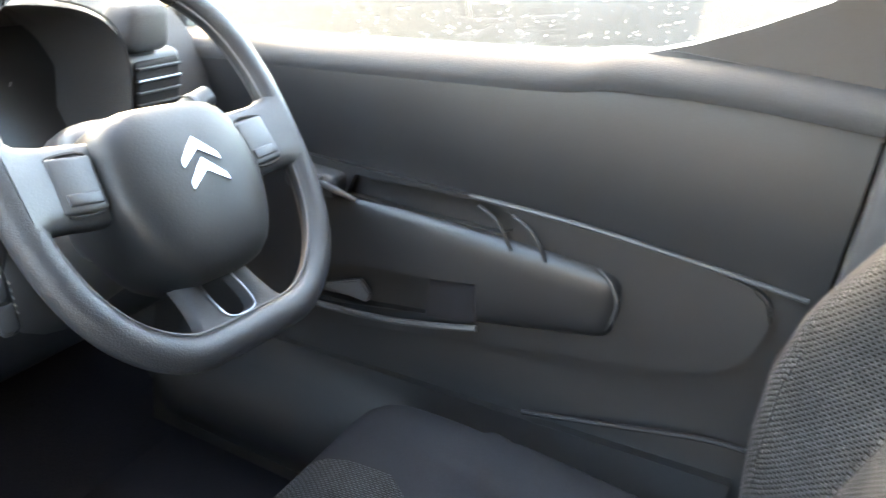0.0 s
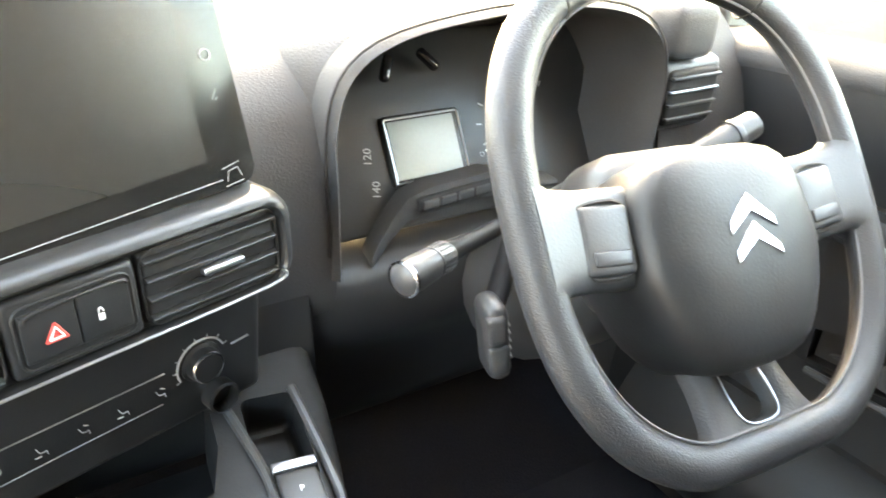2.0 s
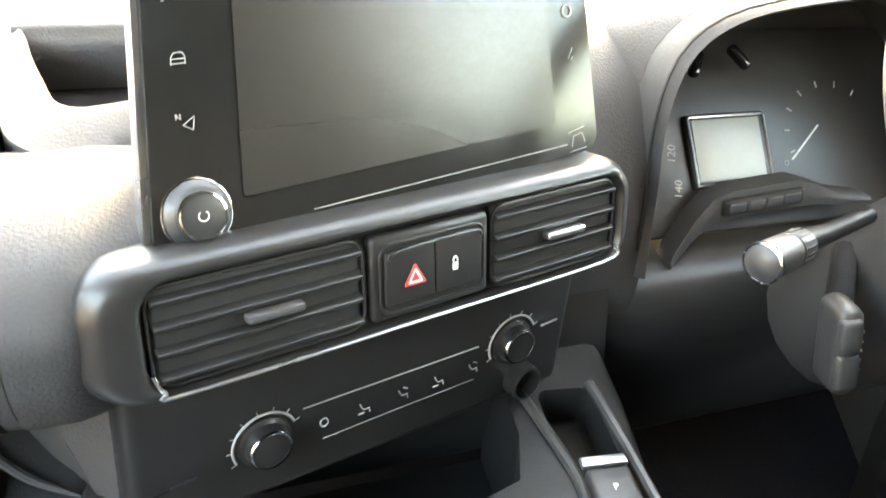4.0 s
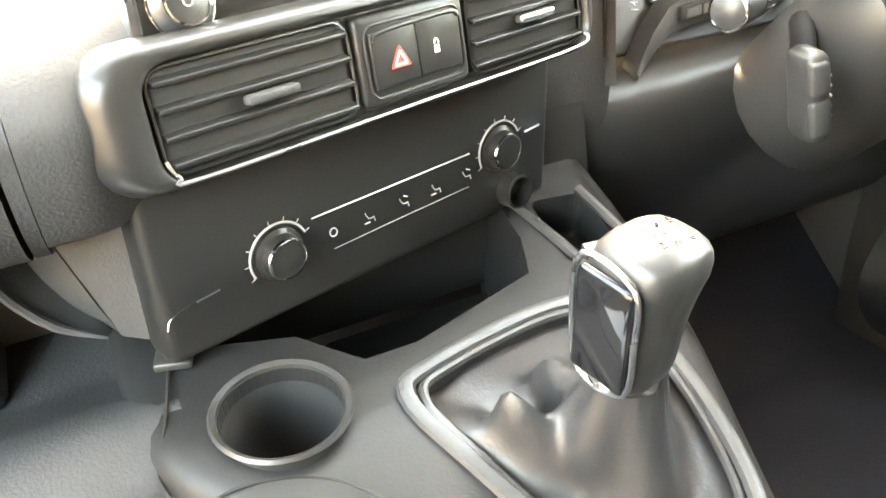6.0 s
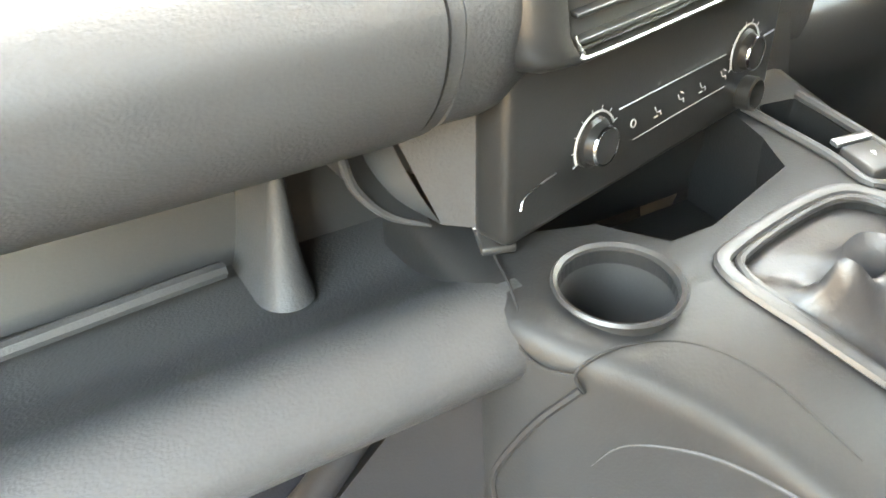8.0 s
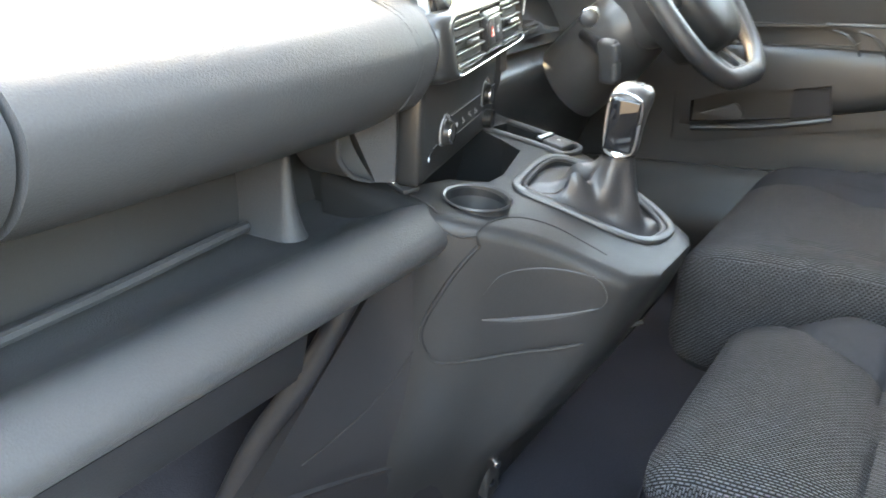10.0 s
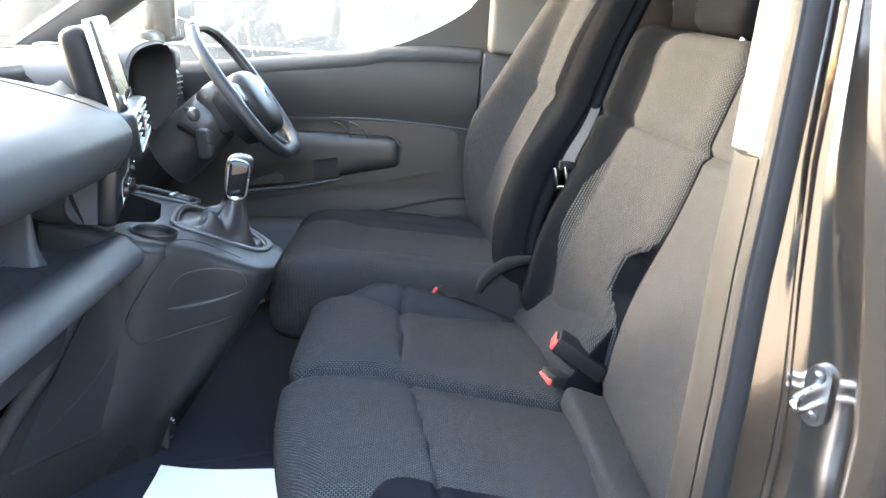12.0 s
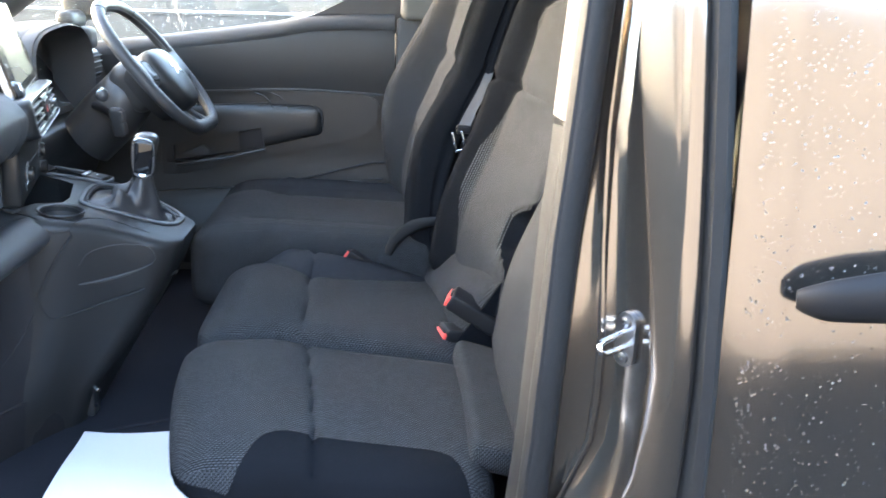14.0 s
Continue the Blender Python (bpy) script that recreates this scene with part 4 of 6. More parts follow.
cut(PANEL_BODY, [prism(GRIP, DX - 0.05, DX + 0.006, "x"), prism(POCKET, DX - 0.05, DX + 0.006, "x")])
cut(ARMREST, [prism(POCKET, DX - 0.06, DX + 0.006, "x"), prism(GRIP, DX - 0.06, DX + 0.006, "x")])

# ---- steering wheel ----
WC = Vector((0.405, 0.034, 1.085))
WM = Matrix.Translation(WC) @ rot("X", -38) @ rot("Y", 3)  # own z up along the rim's plane, own y away from the driver
wheel = thing("steering_wheel", (0.398, 0.05, 1.0), "black leather steering wheel with flattened bottom and silver badge", "steering wheel")
RIM = []
for k in range(32):
    a = 2 * math.pi * k / 32
    c, s = math.cos(a), math.sin(a)
    p = 2.6
    r = (abs(c / 0.155) ** p + abs(s / 0.165) ** p) ** (-1 / p)
    z = r * s
    if z < 0:
        z *= 1.06
    if z < -0.168:
        z = -0.168 + (z + 0.168) * 0.3
    RIM.append(Vector((r * c, 0, z)))
part("rim", tube([WM @ p for p in RIM], 0.0150, 14, True, 4, flat=0.9, up=WM.to_3x3() @ Vector((0, 1, 0))), WHEEL, wheel, "grained black leather rim")
part("rim_seam", tube([WM @ (p * 0.915 + Vector((0, -0.004, 0))) for p in RIM], 0.0013, 5, True, 4), THREAD, wheel, "stitched inner seam")
for i in (5, 11):
    q = RIM[i]
    d = q.normalized()
    part("rim_joint", tube([WM @ (q + (d * math.cos(w) * 0.0158 + Vector((0, 1, 0)) * math.sin(w) * 0.0172)) for w in np.linspace(0, 2 * math.pi, 13)[:-1]], 0.0008, 5, True, 2), VOID, wheel)


def hub_ring(k, y):
    """A soft trapezium, wide above, shrunk by k, at depth y."""
    out = []
    for a in np.linspace(0, 2 * math.pi, 41)[:-1]:
        c, n = math.cos(a), math.sin(a)
        p = 4.2
        r = (abs(c) ** p + abs(n) ** p) ** (-1 / p)
        x, z = r * c, r * n
        x *= 0.083 * (1 + 0.22 * z) if z < 0 else 0.083 * (1 - 0.06 * z)
        if z < 0:
            x *= 1 - 0.16 * z * z
        out.append(WM @ Vector((x * k, y, -0.041 + 0.077 * z * k + 0.008 * (1 - k))))
    return out


pad = part("hub_pad", loft([hub_ring(0.90, 0.062), hub_ring(0.98, 0.045), hub_ring(1.0, 0.012), hub_ring(1.0, -0.002), hub_ring(0.985, -0.010), hub_ring(0.95, -0.0165), hub_ring(0.88, -0.0215), hub_ring(0.76, -0.0255), hub_ring(0.6, -0.0285), hub_ring(0.4, -0.0305), hub_ring(0.2, -0.0315), hub_ring(0.03, -0.032)]), CONSOLE, wheel, "domed grained airbag cover", 60)
part("hub_back", rbox((0, 0, 0), (0.13, 0.08, 0.12), 0.03, (3, 2, 3), m=WM @ Matrix.Translation((0, 0.06, -0.01))), BLACKP, wheel)
for s in (-1, 1):
    arm = loft([[WM @ Vector((s * x, y - 0.001 - 0.015 * math.copysign(abs(math.sin(a)) ** 0.55, math.sin(a)), z + h * math.copysign(abs(math.cos(a)) ** 0.5, math.cos(a)))) for a in np.linspace(0, 2 * math.pi, 25)[:-1]] for x, y, z, h in ((0.055, 0.013, -0.014, 0.033), (0.072, 0.012, -0.014, 0.034), (0.090, 0.010, -0.013, 0.034), (0.115, 0.008, -0.011, 0.033), (0.136, 0.005, -0.009, 0.034), (0.146, 0.003, -0.008, 0.040), (0.153, 0.002, -0.007, 0.052))])
    sp = part("spoke", arm, DASH2, wheel, "", 60)
    part("switch_pod", rbox((0, 0, 0), (0.040, 0.008, 0.045), 0.0038, (2, 1, 2), m=WM @ Matrix.Translation((s * 0.103, -0.0065, -0.014)) @ rot("Y", -5 * s)), DASH2, sp, "switch pod")
    part("pod_groove", tube([WM @ Vector((s * (0.103 + 0.0205 * sx), -0.0072, -0.014 + 0.0235 * sz)) for sx, sz in ((-0.8, 0.95), (0.7, 1), (0.95, 0.6), (0.9, -0.7), (0.5, -1), (-0.8, -0.95), (-0.95, 0))], 0.0015, 5, True, 4), VOID, sp)
    part("pod_switch", rbox((0, 0, 0), (0.030, 0.004, 0.010), 0.0018, (2, 1, 2), m=WM @ Matrix.Translation((s * 0.103, -0.0100, -0.026)) @ rot("Y", -5 * s)), BLACKP, sp)
# the lower fork: a flat plate with a slot, its slot edged in bright metal
fork_out = [(-0.040, -0.092), (-0.041, -0.124), (-0.046, -0.148), (-0.052, -0.166), (0.0, -0.174), (0.052, -0.166), (0.046, -0.148), (0.041, -0.124), (0.040, -0.092)]
fork_in = [(-0.019, -0.092), (-0.019, -0.116), (-0.020, -0.136), (-0.016, -0.151), (0.0, -0.1545), (0.016, -0.151), (0.020, -0.136), (0.019, -0.116), (0.019, -0.092)]


def fork_sink(z):
    """The fork runs deeper towards the hub."""
    return 0.030 * max(0.0, min(1.0, (z + 0.165) / 0.075))


fo = [(p.x, p.y) for p in smooth_path([(x, z, 0) for x, z in fork_out], 4)]
fi = [(p.x, p.y) for p in smooth_path([(x, z, 0) for x, z in fork_in], 4)]
part("lower_spoke", loft([[WM @ Vector((x1 + (x0 - x1) * k, y + fork_sink(z1 + (z0 - z1) * k), z1 + (z0 - z1) * k)) for k, y in ((1, 0.010), (1, -0.001), (0.88, -0.0055), (0.5, -0.0075), (0.12, -0.0065), (0, -0.002), (0, 0.010))] for (x0, z0), (x1, z1) in zip(fo, fi)]), DASH, wheel, "satin grey lower fork", 60)
part("fork_trim", tube([WM @ Vector((x, fork_sink(z) - 0.0045, z)) for x, z in fork_in], 0.0009, 6), STEEL, wheel, "bright inner edge")


def chevron(z0, s):
    pts = [(-0.028 * s, z0 - 0.021 * s), (-0.0255 * s, z0 - 0.010 * s), (0, z0 + 0.0125 * s), (0.0255 * s, z0 - 0.010 * s), (0.028 * s, z0 - 0.021 * s), (0, z0 - 0.0015 * s)]
    return prism(pts, 0, 0.004, "y", 0.0008, 1, WM @ Matrix.Translation((0, -0.0330, 0)))


part("badge", join(chevron(-0.012, 0.8), chevron(-0.031, 0.8)), CHROME, wheel, "bright double-chevron badge")
part("column_cowl", loft([[WM @ Vector((cx + hw * math.cos(a), y, cz + hh * math.sin(a))) for a in np.linspace(0, 2 * math.pi, 21)[:-1]] for y, cx, cz, hw, hh in ((0.07, 0, -0.005, 0.055, 0.05), (0.09, 0, -0.01, 0.07, 0.062), (0.15, 0, -0.02, 0.075, 0.068), (0.24, 0, -0.03, 0.07, 0.066))]), BLACKP, wheel, "black steering column cowl")

ls = thing("light_stalk", (0.25, 0.09, 1.0), "black light stalk with silver-ringed end", "stalk", "column stalks")
part("stalk", tube([(0.33, 0.142, 1.038), (0.275, 0.122, 1.040), (0.240, 0.110, 1.042)], [0.006, 0.0065, 0.009], 14), MATT, ls)
E1 = Matrix.Translation((0.203, 0.095, 1.042)) @ Vector((-1, -0.36, 0.0)).to_track_quat("Z", "Y").to_matrix().to_4x4() @ Matrix.Scale(0.78, 4)
part("grip", lathe([(0, -0.056), (0.0105, -0.056), (0.0135, -0.052), (0.0140, -0.034), (0.0130, -0.033), (0.0130, -0.0315), (0.0145, -0.0305), (0.0155, -0.010), (0.0152, 0.0), (0, 0.001)], E1, 32), BLACKP, ls, "ribbed twist grip")
for k in range(16):
    a = 2 * math.pi * k / 16
    part("grip_rib", rbox((0, 0, 0), (0.0012, 0.0022, 0.014), 0.0005, m=E1 @ rot("Z", math.degrees(a)) @ Matrix.Translation((0.0139, 0, -0.043))), BLACKP, ls)
part("end_cap", lathe([(0, 0.012), (0.009, 0.010), (0.0145, 0.006), (0.0155, 0), (0.0155, -0.01)], E1, 28), DASH2, ls)
part("ring", lathe([(0.0148, 0.0064), (0.0166, 0.0056), (0.0166, 0.003), (0.0152, 0.003)], E1, 28), CHROME, ls, "bright ring")
ws = thing("wiper_stalk", (0.52, 0.13, 1.05), "black wiper stalk beside the wheel", "stalk", "column stalks")
part("stalk", tube([(0.46, 0.13, 1.05), (0.50, 0.13, 1.06), (0.545, 0.132, 1.072), (0.572, 0.132, 1.08)], [0.008, 0.011, 0.013, 0.012], 14), BLACKP, ws)
part("ring", lathe([(0.0135, 0.004), (0.0142, 0.002), (0.0142, -0.003), (0.0135, -0.003)], Matrix.Translation((0.548, 0.132, 1.073)) @ Vector((1, 0, 0.3)).to_track_quat("Z", "Y").to_matrix().to_4x4(), 24), DASH2, ws)
rp = thing("audio_control_pod", (0.28, 0.09, 0.92), "black audio control pod under the light stalk", "control pod")
PODM = Matrix.Translation((0.277, 0.092, 0.974)) @ rot("Z", -14) @ rot("Y", -10) @ Matrix.Scale(0.9, 4)
part("neck", tube([(0.281, 0.102, 0.985), (0.31, 0.13, 0.995), (0.34, 0.16, 1.0)], 0.009, 10), MATT, rp)
part("body", rbox((0, 0, 0), (0.021, 0.036, 0.074), 0.010, (2, 2, 3), m=PODM), BLACKP, rp)
part("rocker", rbox((0, 0, 0), (0.016, 0.012, 0.026), 0.004, m=PODM @ Matrix.Translation((-0.002, -0.0155, 0.018))), DASH, rp, "smooth grey rocker")
part("lower_key", rbox((0, 0, 0), (0.017, 0.010, 0.030), 0.004, m=PODM @ Matrix.Translation((-0.001, -0.0150, -0.014))), DASH2, rp)
for dz in (0.016, 0.008, 0.0, -0.008, -0.016):
    part("side_mark", rbox((0, 0, 0), (0.0010, 0.006, 0.0022), 0.0004, m=PODM @ Matrix.Translation((0.0108, -0.010, dz))), GREYP, rp)

# ---- centre console ----
con = thing("centre_console", (0, 0.05, FLOOR), "dark grey centre console with cup holder and side panel", "console")
YS = [-0.112, -0.109, -0.10, -0.085, -0.06, -0.03, 0.0, 0.03, 0.06, 0.09, 0.12, 0.15, 0.18, 0.21, 0.24]
XL = [-0.02, -0.045, -0.068, -0.083, -0.093, -0.105, -0.122, -0.146, -0.172, -0.186, -0.188, -0.188, -0.188, -0.188, -0.188]
XR = [0.06, 0.082, 0.10, 0.112, 0.12, 0.128, 0.136, 0.144, 0.152, 0.16, 0.17, 0.178, 0.185, 0.19, 0.195]
ZT = [0.795, 0.804, 0.808, 0.812, 0.822, 0.836, 0.850, 0.863, 0.873, 0.879, 0.883, 0.888, 0.894, 0.90, 0.906]


def console_top(y):
    return float(np.interp(y, YS, ZT))


def rear_y(z):
    """Where the console ends: it draws in towards the floor."""
    return float(np.interp(z, [0.45, 0.51, 0.55, 0.61, 0.71, 0.80, 0.95], [0.085, 0.066, 0.045, -0.010, -0.075, -0.112, -0.112]))


def con_ring(y, x0, x1, zt):
    low = 0.62
    def left(z):
        return x0 - 0.02 * max(0, (0.70 - z) / 0.2)
    r = 0.016
    pts = [(left(z), y, z) for z in (FLOOR, 0.52, 0.60, 0.68, 0.73, zt - 0.05, zt - r)]
    pts += [(x0 + r * (1 - math.cos(a)), y, zt - r + r * math.sin(a)) for a in (0.5, 1.0, math.pi / 2)]
    pts += [(x0 + (x1 - x0) * t, y, zt) for t in (0.25, 0.5, 0.75)]
    pts += [(x1 - r * (1 - math.cos(a)), y, zt - r + r * math.sin(a)) for a in (math.pi / 2, 1.0, 0.5)]
    pts += [(x1 - 0.05 * max(0, (0.73 - z) / 0.25), y, z) for z in (zt - r, zt - 0.05, 0.73, 0.68, 0.60, 0.52, FLOOR)]
    out = []
    for x, yy, z in pts:
        k = (0.24 - rear_y(z)) / 0.352
        out.append((x, 0.24 - (0.24 - yy) * k, z))
    return out


body = part("body", loft([con_ring(*v) for v in zip(YS, XL, XR, ZT)]), CONSOLE, con, "grey moulded console body")
CUP = Vector((-0.112, 0.080, 0.879))
slope = rot("X", 6)
CM = Matrix.Translation(CUP) @ slope
bin_cut = prism([(-0.150, 0.26), (-0.135, 0.150), (-0.085, 0.135), (-0.055, 0.098), (-0.02, 0.098), (0.075, 0.125), (0.09, 0.16), (0.105, 0.26)], 0.80, 0.99, "z")
slot_cut = rbox((0, 0, 0), (0.042, 0.085, 0.08), 0.008, m=Matrix.Translation((0.133, 0.150, 0.89)) @ rot("Z", -8) @ rot("X", 9))
boot_cut = prism([(p.x, p.y) for p in smooth_path([(0.035 + (x - 0.035) * 0.9, y * 0.9, 0) for x, y in [(-0.046, 0.060), (-0.02, 0.076), (0.06, 0.087), (0.095, 0.075), (0.112, 0.035), (0.112, -0.02), (0.10, -0.065), (0.075, -0.082), (0.03, -0.078), (0.0, -0.052), (-0.03, 0.01)]], 4, True)], 0.74, 0.95, "z")
cut(body, [lathe([(0, -0.075), (0.030, -0.075), (0.0365, 0.03), (0, 0.03)], CM, 40), bin_cut, slot_cut, boot_cut])
part("cup_liner", lathe([(0.040, 0.0015), (0.0385, 0.0035), (0.0355, 0.002), (0.034, -0.010), (0.0335, -0.012), (0.030, -0.070), (0, -0.071), (0, -0.073), (0.032, -0.073), (0.037, -0.002)], CM, 40), BLACKP, con, "round black cup holder")
part("cup_mark", tube([CM @ Vector((0.022 * math.cos(a), 0.022 * math.sin(a), -0.066)) for a in np.linspace(0.2, 1.4, 6)], 0.0008, 5), SATIN, con)
FR = [(-0.046, 0.060), (-0.02, 0.076), (0.06, 0.087), (0.095, 0.075), (0.112, 0.035), (0.112, -0.02), (0.10, -0.065), (0.075, -0.082), (0.03, -0.078), (0.0, -0.052), (-0.03, 0.01)]
part("boot_frame", tube([(x, y, console_top(y) + 0.002) for x, y in FR], 0.0055, 8, True, 5, flat=0.7, up=(0, 0, 1)), DASH2, con, "raised surround of the lever boot")
part("frame_step", tube([(0.035 + (x - 0.035) * 0.9, 0.0 + y * 0.9, console_top(y) + 0.001) for x, y in FR], 0.003, 8, True, 5), BLACKP, con)
part("parking_brake_switch", rbox((0, 0, 0), (0.030, 0.034, 0.012), 0.003, m=Matrix.Translation((0.128, 0.096, 0.884)) @ rot("Z", -8) @ rot("X", 9)), BLACKP, con)
part("switch_bar", rbox((0, 0, 0), (0.032, 0.008, 0.004), 0.001, m=Matrix.Translation((0.130, 0.116, 0.893)) @ rot("Z", -8) @ rot("X", 9)), SATIN, con, "bright switch bar")
part("brake_mark", letters("P", 0.007, Matrix.Translation((0.127, 0.094, 0.8915)) @ rot("Z", -8) @ rot("X", 9)), WHITE, con)
part("slot_frame", tube([(0.106, 0.195, 0.898), (0.112, 0.12, 0.885), (0.108, 0.078, 0.879), (0.146, 0.072, 0.879), (0.155, 0.11, 0.885), (0.160, 0.19, 0.898)], 0.004, 8, False, 4), DASH2, con)
part("socket_flap", rbox((0, 0, 0), (0.022, 0.035, 0.006), 0.002, m=Matrix.Translation((-0.152, 0.152, 0.893)) @ rot("Z", -20) @ rot("X", 8)), BLACKP, con)
part("socket_trim", rbox((0, 0, 0), (0.016, 0.012, 0.003), 0.001, m=Matrix.Translation((-0.154, 0.160, 0.898)) @ rot("Z", -20) @ rot("X", 8)), SATIN, con)


def side_x(y, z):
    x0 = float(np.interp(0.24 - (0.24 - y) * 0.352 / (0.24 - rear_y(z)), YS, XL))
    return x0 - 0.02 * max(0, (0.70 - z) / 0.2)


SEAM = [(0.048, 0.847), (0.066, 0.82), (0.083, 0.79), (0.100, 0.757), (0.106, 0.735), (0.101, 0.715), (0.09, 0.70), (0.06, 0.70), (0.02, 0.707), (-0.04, 0.722), (-0.09, 0.735)]
part("panel_seam", tube([(side_x(y, z) - 0.0012, y, z) for y, z in SEAM], 0.0026, 6), VOID, con, "dark panel joint")
part("panel_seam", tube([(side_x(0.047, 0.845) - 0.0004, 0.047, 0.845), (-0.168, 0.047, 0.861), (-0.152, 0.046, 0.868), (-0.131, 0.044, 0.8675), (-0.108, 0.036, 0.865), (-0.088, 0.020, 0.8585), (-0.074, -0.002, 0.8492), (-0.066, -0.03, 0.836), (-0.06, -0.055, 0.824)], 0.0011, 6), VOID, con)
part("panel_seam", tube([(-0.143, 0.178, 0.8900), (-0.158, 0.145, 0.8885), (-0.167, 0.112, 0.8840), (-0.174, 0.092, 0.8770), (-0.181, 0.081, 0.8640), (-0.177, 0.064, 0.8580), (-0.168, 0.047, 0.8600)], 0.0010, 6), VOID, con)
INSET = [(0.052, 0.758), (0.03, 0.752), (-0.02, 0.757), (-0.062, 0.771), (-0.070, 0.785), (-0.062, 0.806), (-0.04, 0.814), (-0.005, 0.818), (0.028, 0.812), (0.045, 0.788)]
part("side_inset", tube([(side_x(y, z) + 0.0004, y, z) for y, z in INSET[3:]], [0.0002, 0.0006, 0.0012, 0.0014, 0.0012, 0.0007, 0.0002], 6), DASH, con, "edge of the shallow side inset")
part("inset_ledge", tube([(side_x(y, z) + 0.0004, y, z) for y, z in ((0.048, 0.755), (0.02, 0.753), (-0.02, 0.758), (-0.062, 0.772))], [0.001, 0.0034, 0.0034, 0.001], 6), DASH, con)
def foot_panel(u, v):
    """The console's side flaring out to the footwell."""
    z = (0.845 - 0.045 * u) * (1 - v) + FLOOR * v
    zs = [FLOOR, 0.57, 0.644, 0.80, 0.85]
    q = Vector((float(np.interp(z, zs, [-0.41, -0.36, -0.316, -0.212, -0.19])), float(np.interp(z, zs, [0.26, 0.22, 0.195, 0.146, 0.14])), z))
    p = Vector((side_x(0.108, z) + 0.002, 0.108, z))
    mid = Vector((side_x(0.15, z) - 0.004, min(0.165, (p.y + q.y) / 2 + 0.006), z))
    return p * (1 - u) ** 2 + mid * 2 * u * (1 - u) + q * u * u


part("foot_panel", sheet(foot_panel, 16, 24, (0.03, 0.05, 0)), LOWER, con, "grey lower panel spreading into the footwell")
part("side_brace", tube([(-0.24, 0.155, 0.80), (-0.285, 0.195, 0.70), (-0.315, 0.24, 0.62), (-0.34, 0.28, 0.52)], [0.012, 0.014, 0.016, 0.02], 10), LOWER, con)
def on_panel(points, lift):
    return [Vector(foot_panel(u, v)) + Vector((-lift, -lift, 0)) for u, v in points]


part("panel_seam", tube(on_panel([(0.12, 0.33), (0.35, 0.42), (0.6, 0.52), (0.82, 0.60)], 0.0004), 0.0012, 6), VOID, con)
part("foot_ledge", tube(on_panel([(0.0, 0.78), (0.3, 0.76), (0.6, 0.74), (1.0, 0.70)], -0.004), 0.008, 8), LOWER, con)
for fx, fy, fz in ((-0.074, 0.066, 0.508), (-0.076, 0.074, 0.476)):
    part("fixing", lathe([(0, 0.006), (0.004, 0.005), (0.0065, 0.001), (0.0065, -0.006)], Matrix.Translation((fx, fy, fz)) @ rot("Z", -35) @ rot("X", 90), 14), CHROME, con, "bright fixing screw")
part("fixing_plate", rbox((-0.070, 0.079, 0.492), (0.035, 0.016, 0.075), 0.006), BLACKP, con)

# ---- gear lever ----
gear = thing("gear_lever", (0.035, 0.0, 0.83), "gear lever with leather boot and black knob trimmed in chrome", "gear lever")
random.seed(4)
KC = Vector((0.039, -0.027, 0.953))
base_line = smooth_path([(0.035 + (x - 0.035) * 0.94, y * 0.94, 0) for x, y in FR], 12, True)
BOOT_BASE = [base_line[round(k * len(base_line) / 56) % len(base_line)] for k in range(56)]
BOOT_MID = Vector((0.035, 0.0, 0.0))
rings = []
for i in range(22):
    t = i / 21
    ring = []
    for k in range(56):
        q = BOOT_BASE[k]
        bx, by = q.x, q.y
        c, s = (q - BOOT_MID).normalized().x, (q - BOOT_MID).normalized().y
        tx, ty = KC.x + 0.004 + 0.017 * c, KC.y + 0.004 + 0.015 * s
        w = t**0.42
        x, y = bx + (tx - bx) * w, by + (ty - by) * w
        th = math.atan2(s, c)
        ridge = math.exp(-(((th - 2.70) / 0.16) ** 2)) * math.exp(-(((t - 0.22) / 0.14) ** 2))
        dent = math.exp(-(((th - 2.30) / 0.15) ** 2)) * math.exp(-(((t - 0.27) / 0.18) ** 2))
        crest = math.exp(-(((th - 1.95) / 0.22) ** 2)) * math.exp(-(((t - 0.42) / 0.22) ** 2))
        dent2 = math.exp(-(((th + 2.75) / 0.40) ** 2)) * math.exp(-(((t - 0.25) / 0.22) ** 2))
        curl = math.exp(-(((th + 1.0) / 0.25) ** 2)) * math.exp(-(((t - 0.12) / 0.08) ** 2))
        fold = 0.010 * ridge - 0.026 * dent + 0.008 * crest - 0.009 * dent2 + 0.006 * curl + 0.0035 * math.sin(4 * th + 2.0 * t) * math.sin(math.pi * t) + 0.0012 * math.sin(15 * th) * max(0.0, (t - 0.8) / 0.2)
        x, y = x + c * fold, y + s * fold
        zb = console_top(by) - 0.006
        zz = zb + (0.917 - zb) * (t**1.6) + 0.033 * ridge - 0.022 * dent + 0.012 * crest - 0.004 * dent2 + 0.010 * curl
        ring.append((x, y, zz))
    rings.append(ring)
part("boot", loft(rings, cap=False), LEATHER, gear, "creased black leather boot", 70)
part("collar", lathe([(0.017, 0.0), (0.020, 0.003), (0.020, 0.008), (0.017, 0.012)], Matrix.Translation((0.036, -0.023, 0.908)) @ rot("Y", 4), 28), CHROME, gear, "chrome collar")


def knob_shape(p):
    x, y, z = p
    w = 1 + 0.14 * (z / 0.045)
    return (x * w + 0.004 * (z / 0.045), y * w - 0.006 * (z / 0.045) ** 2, z - 1.2 * (y**2 + x**2))


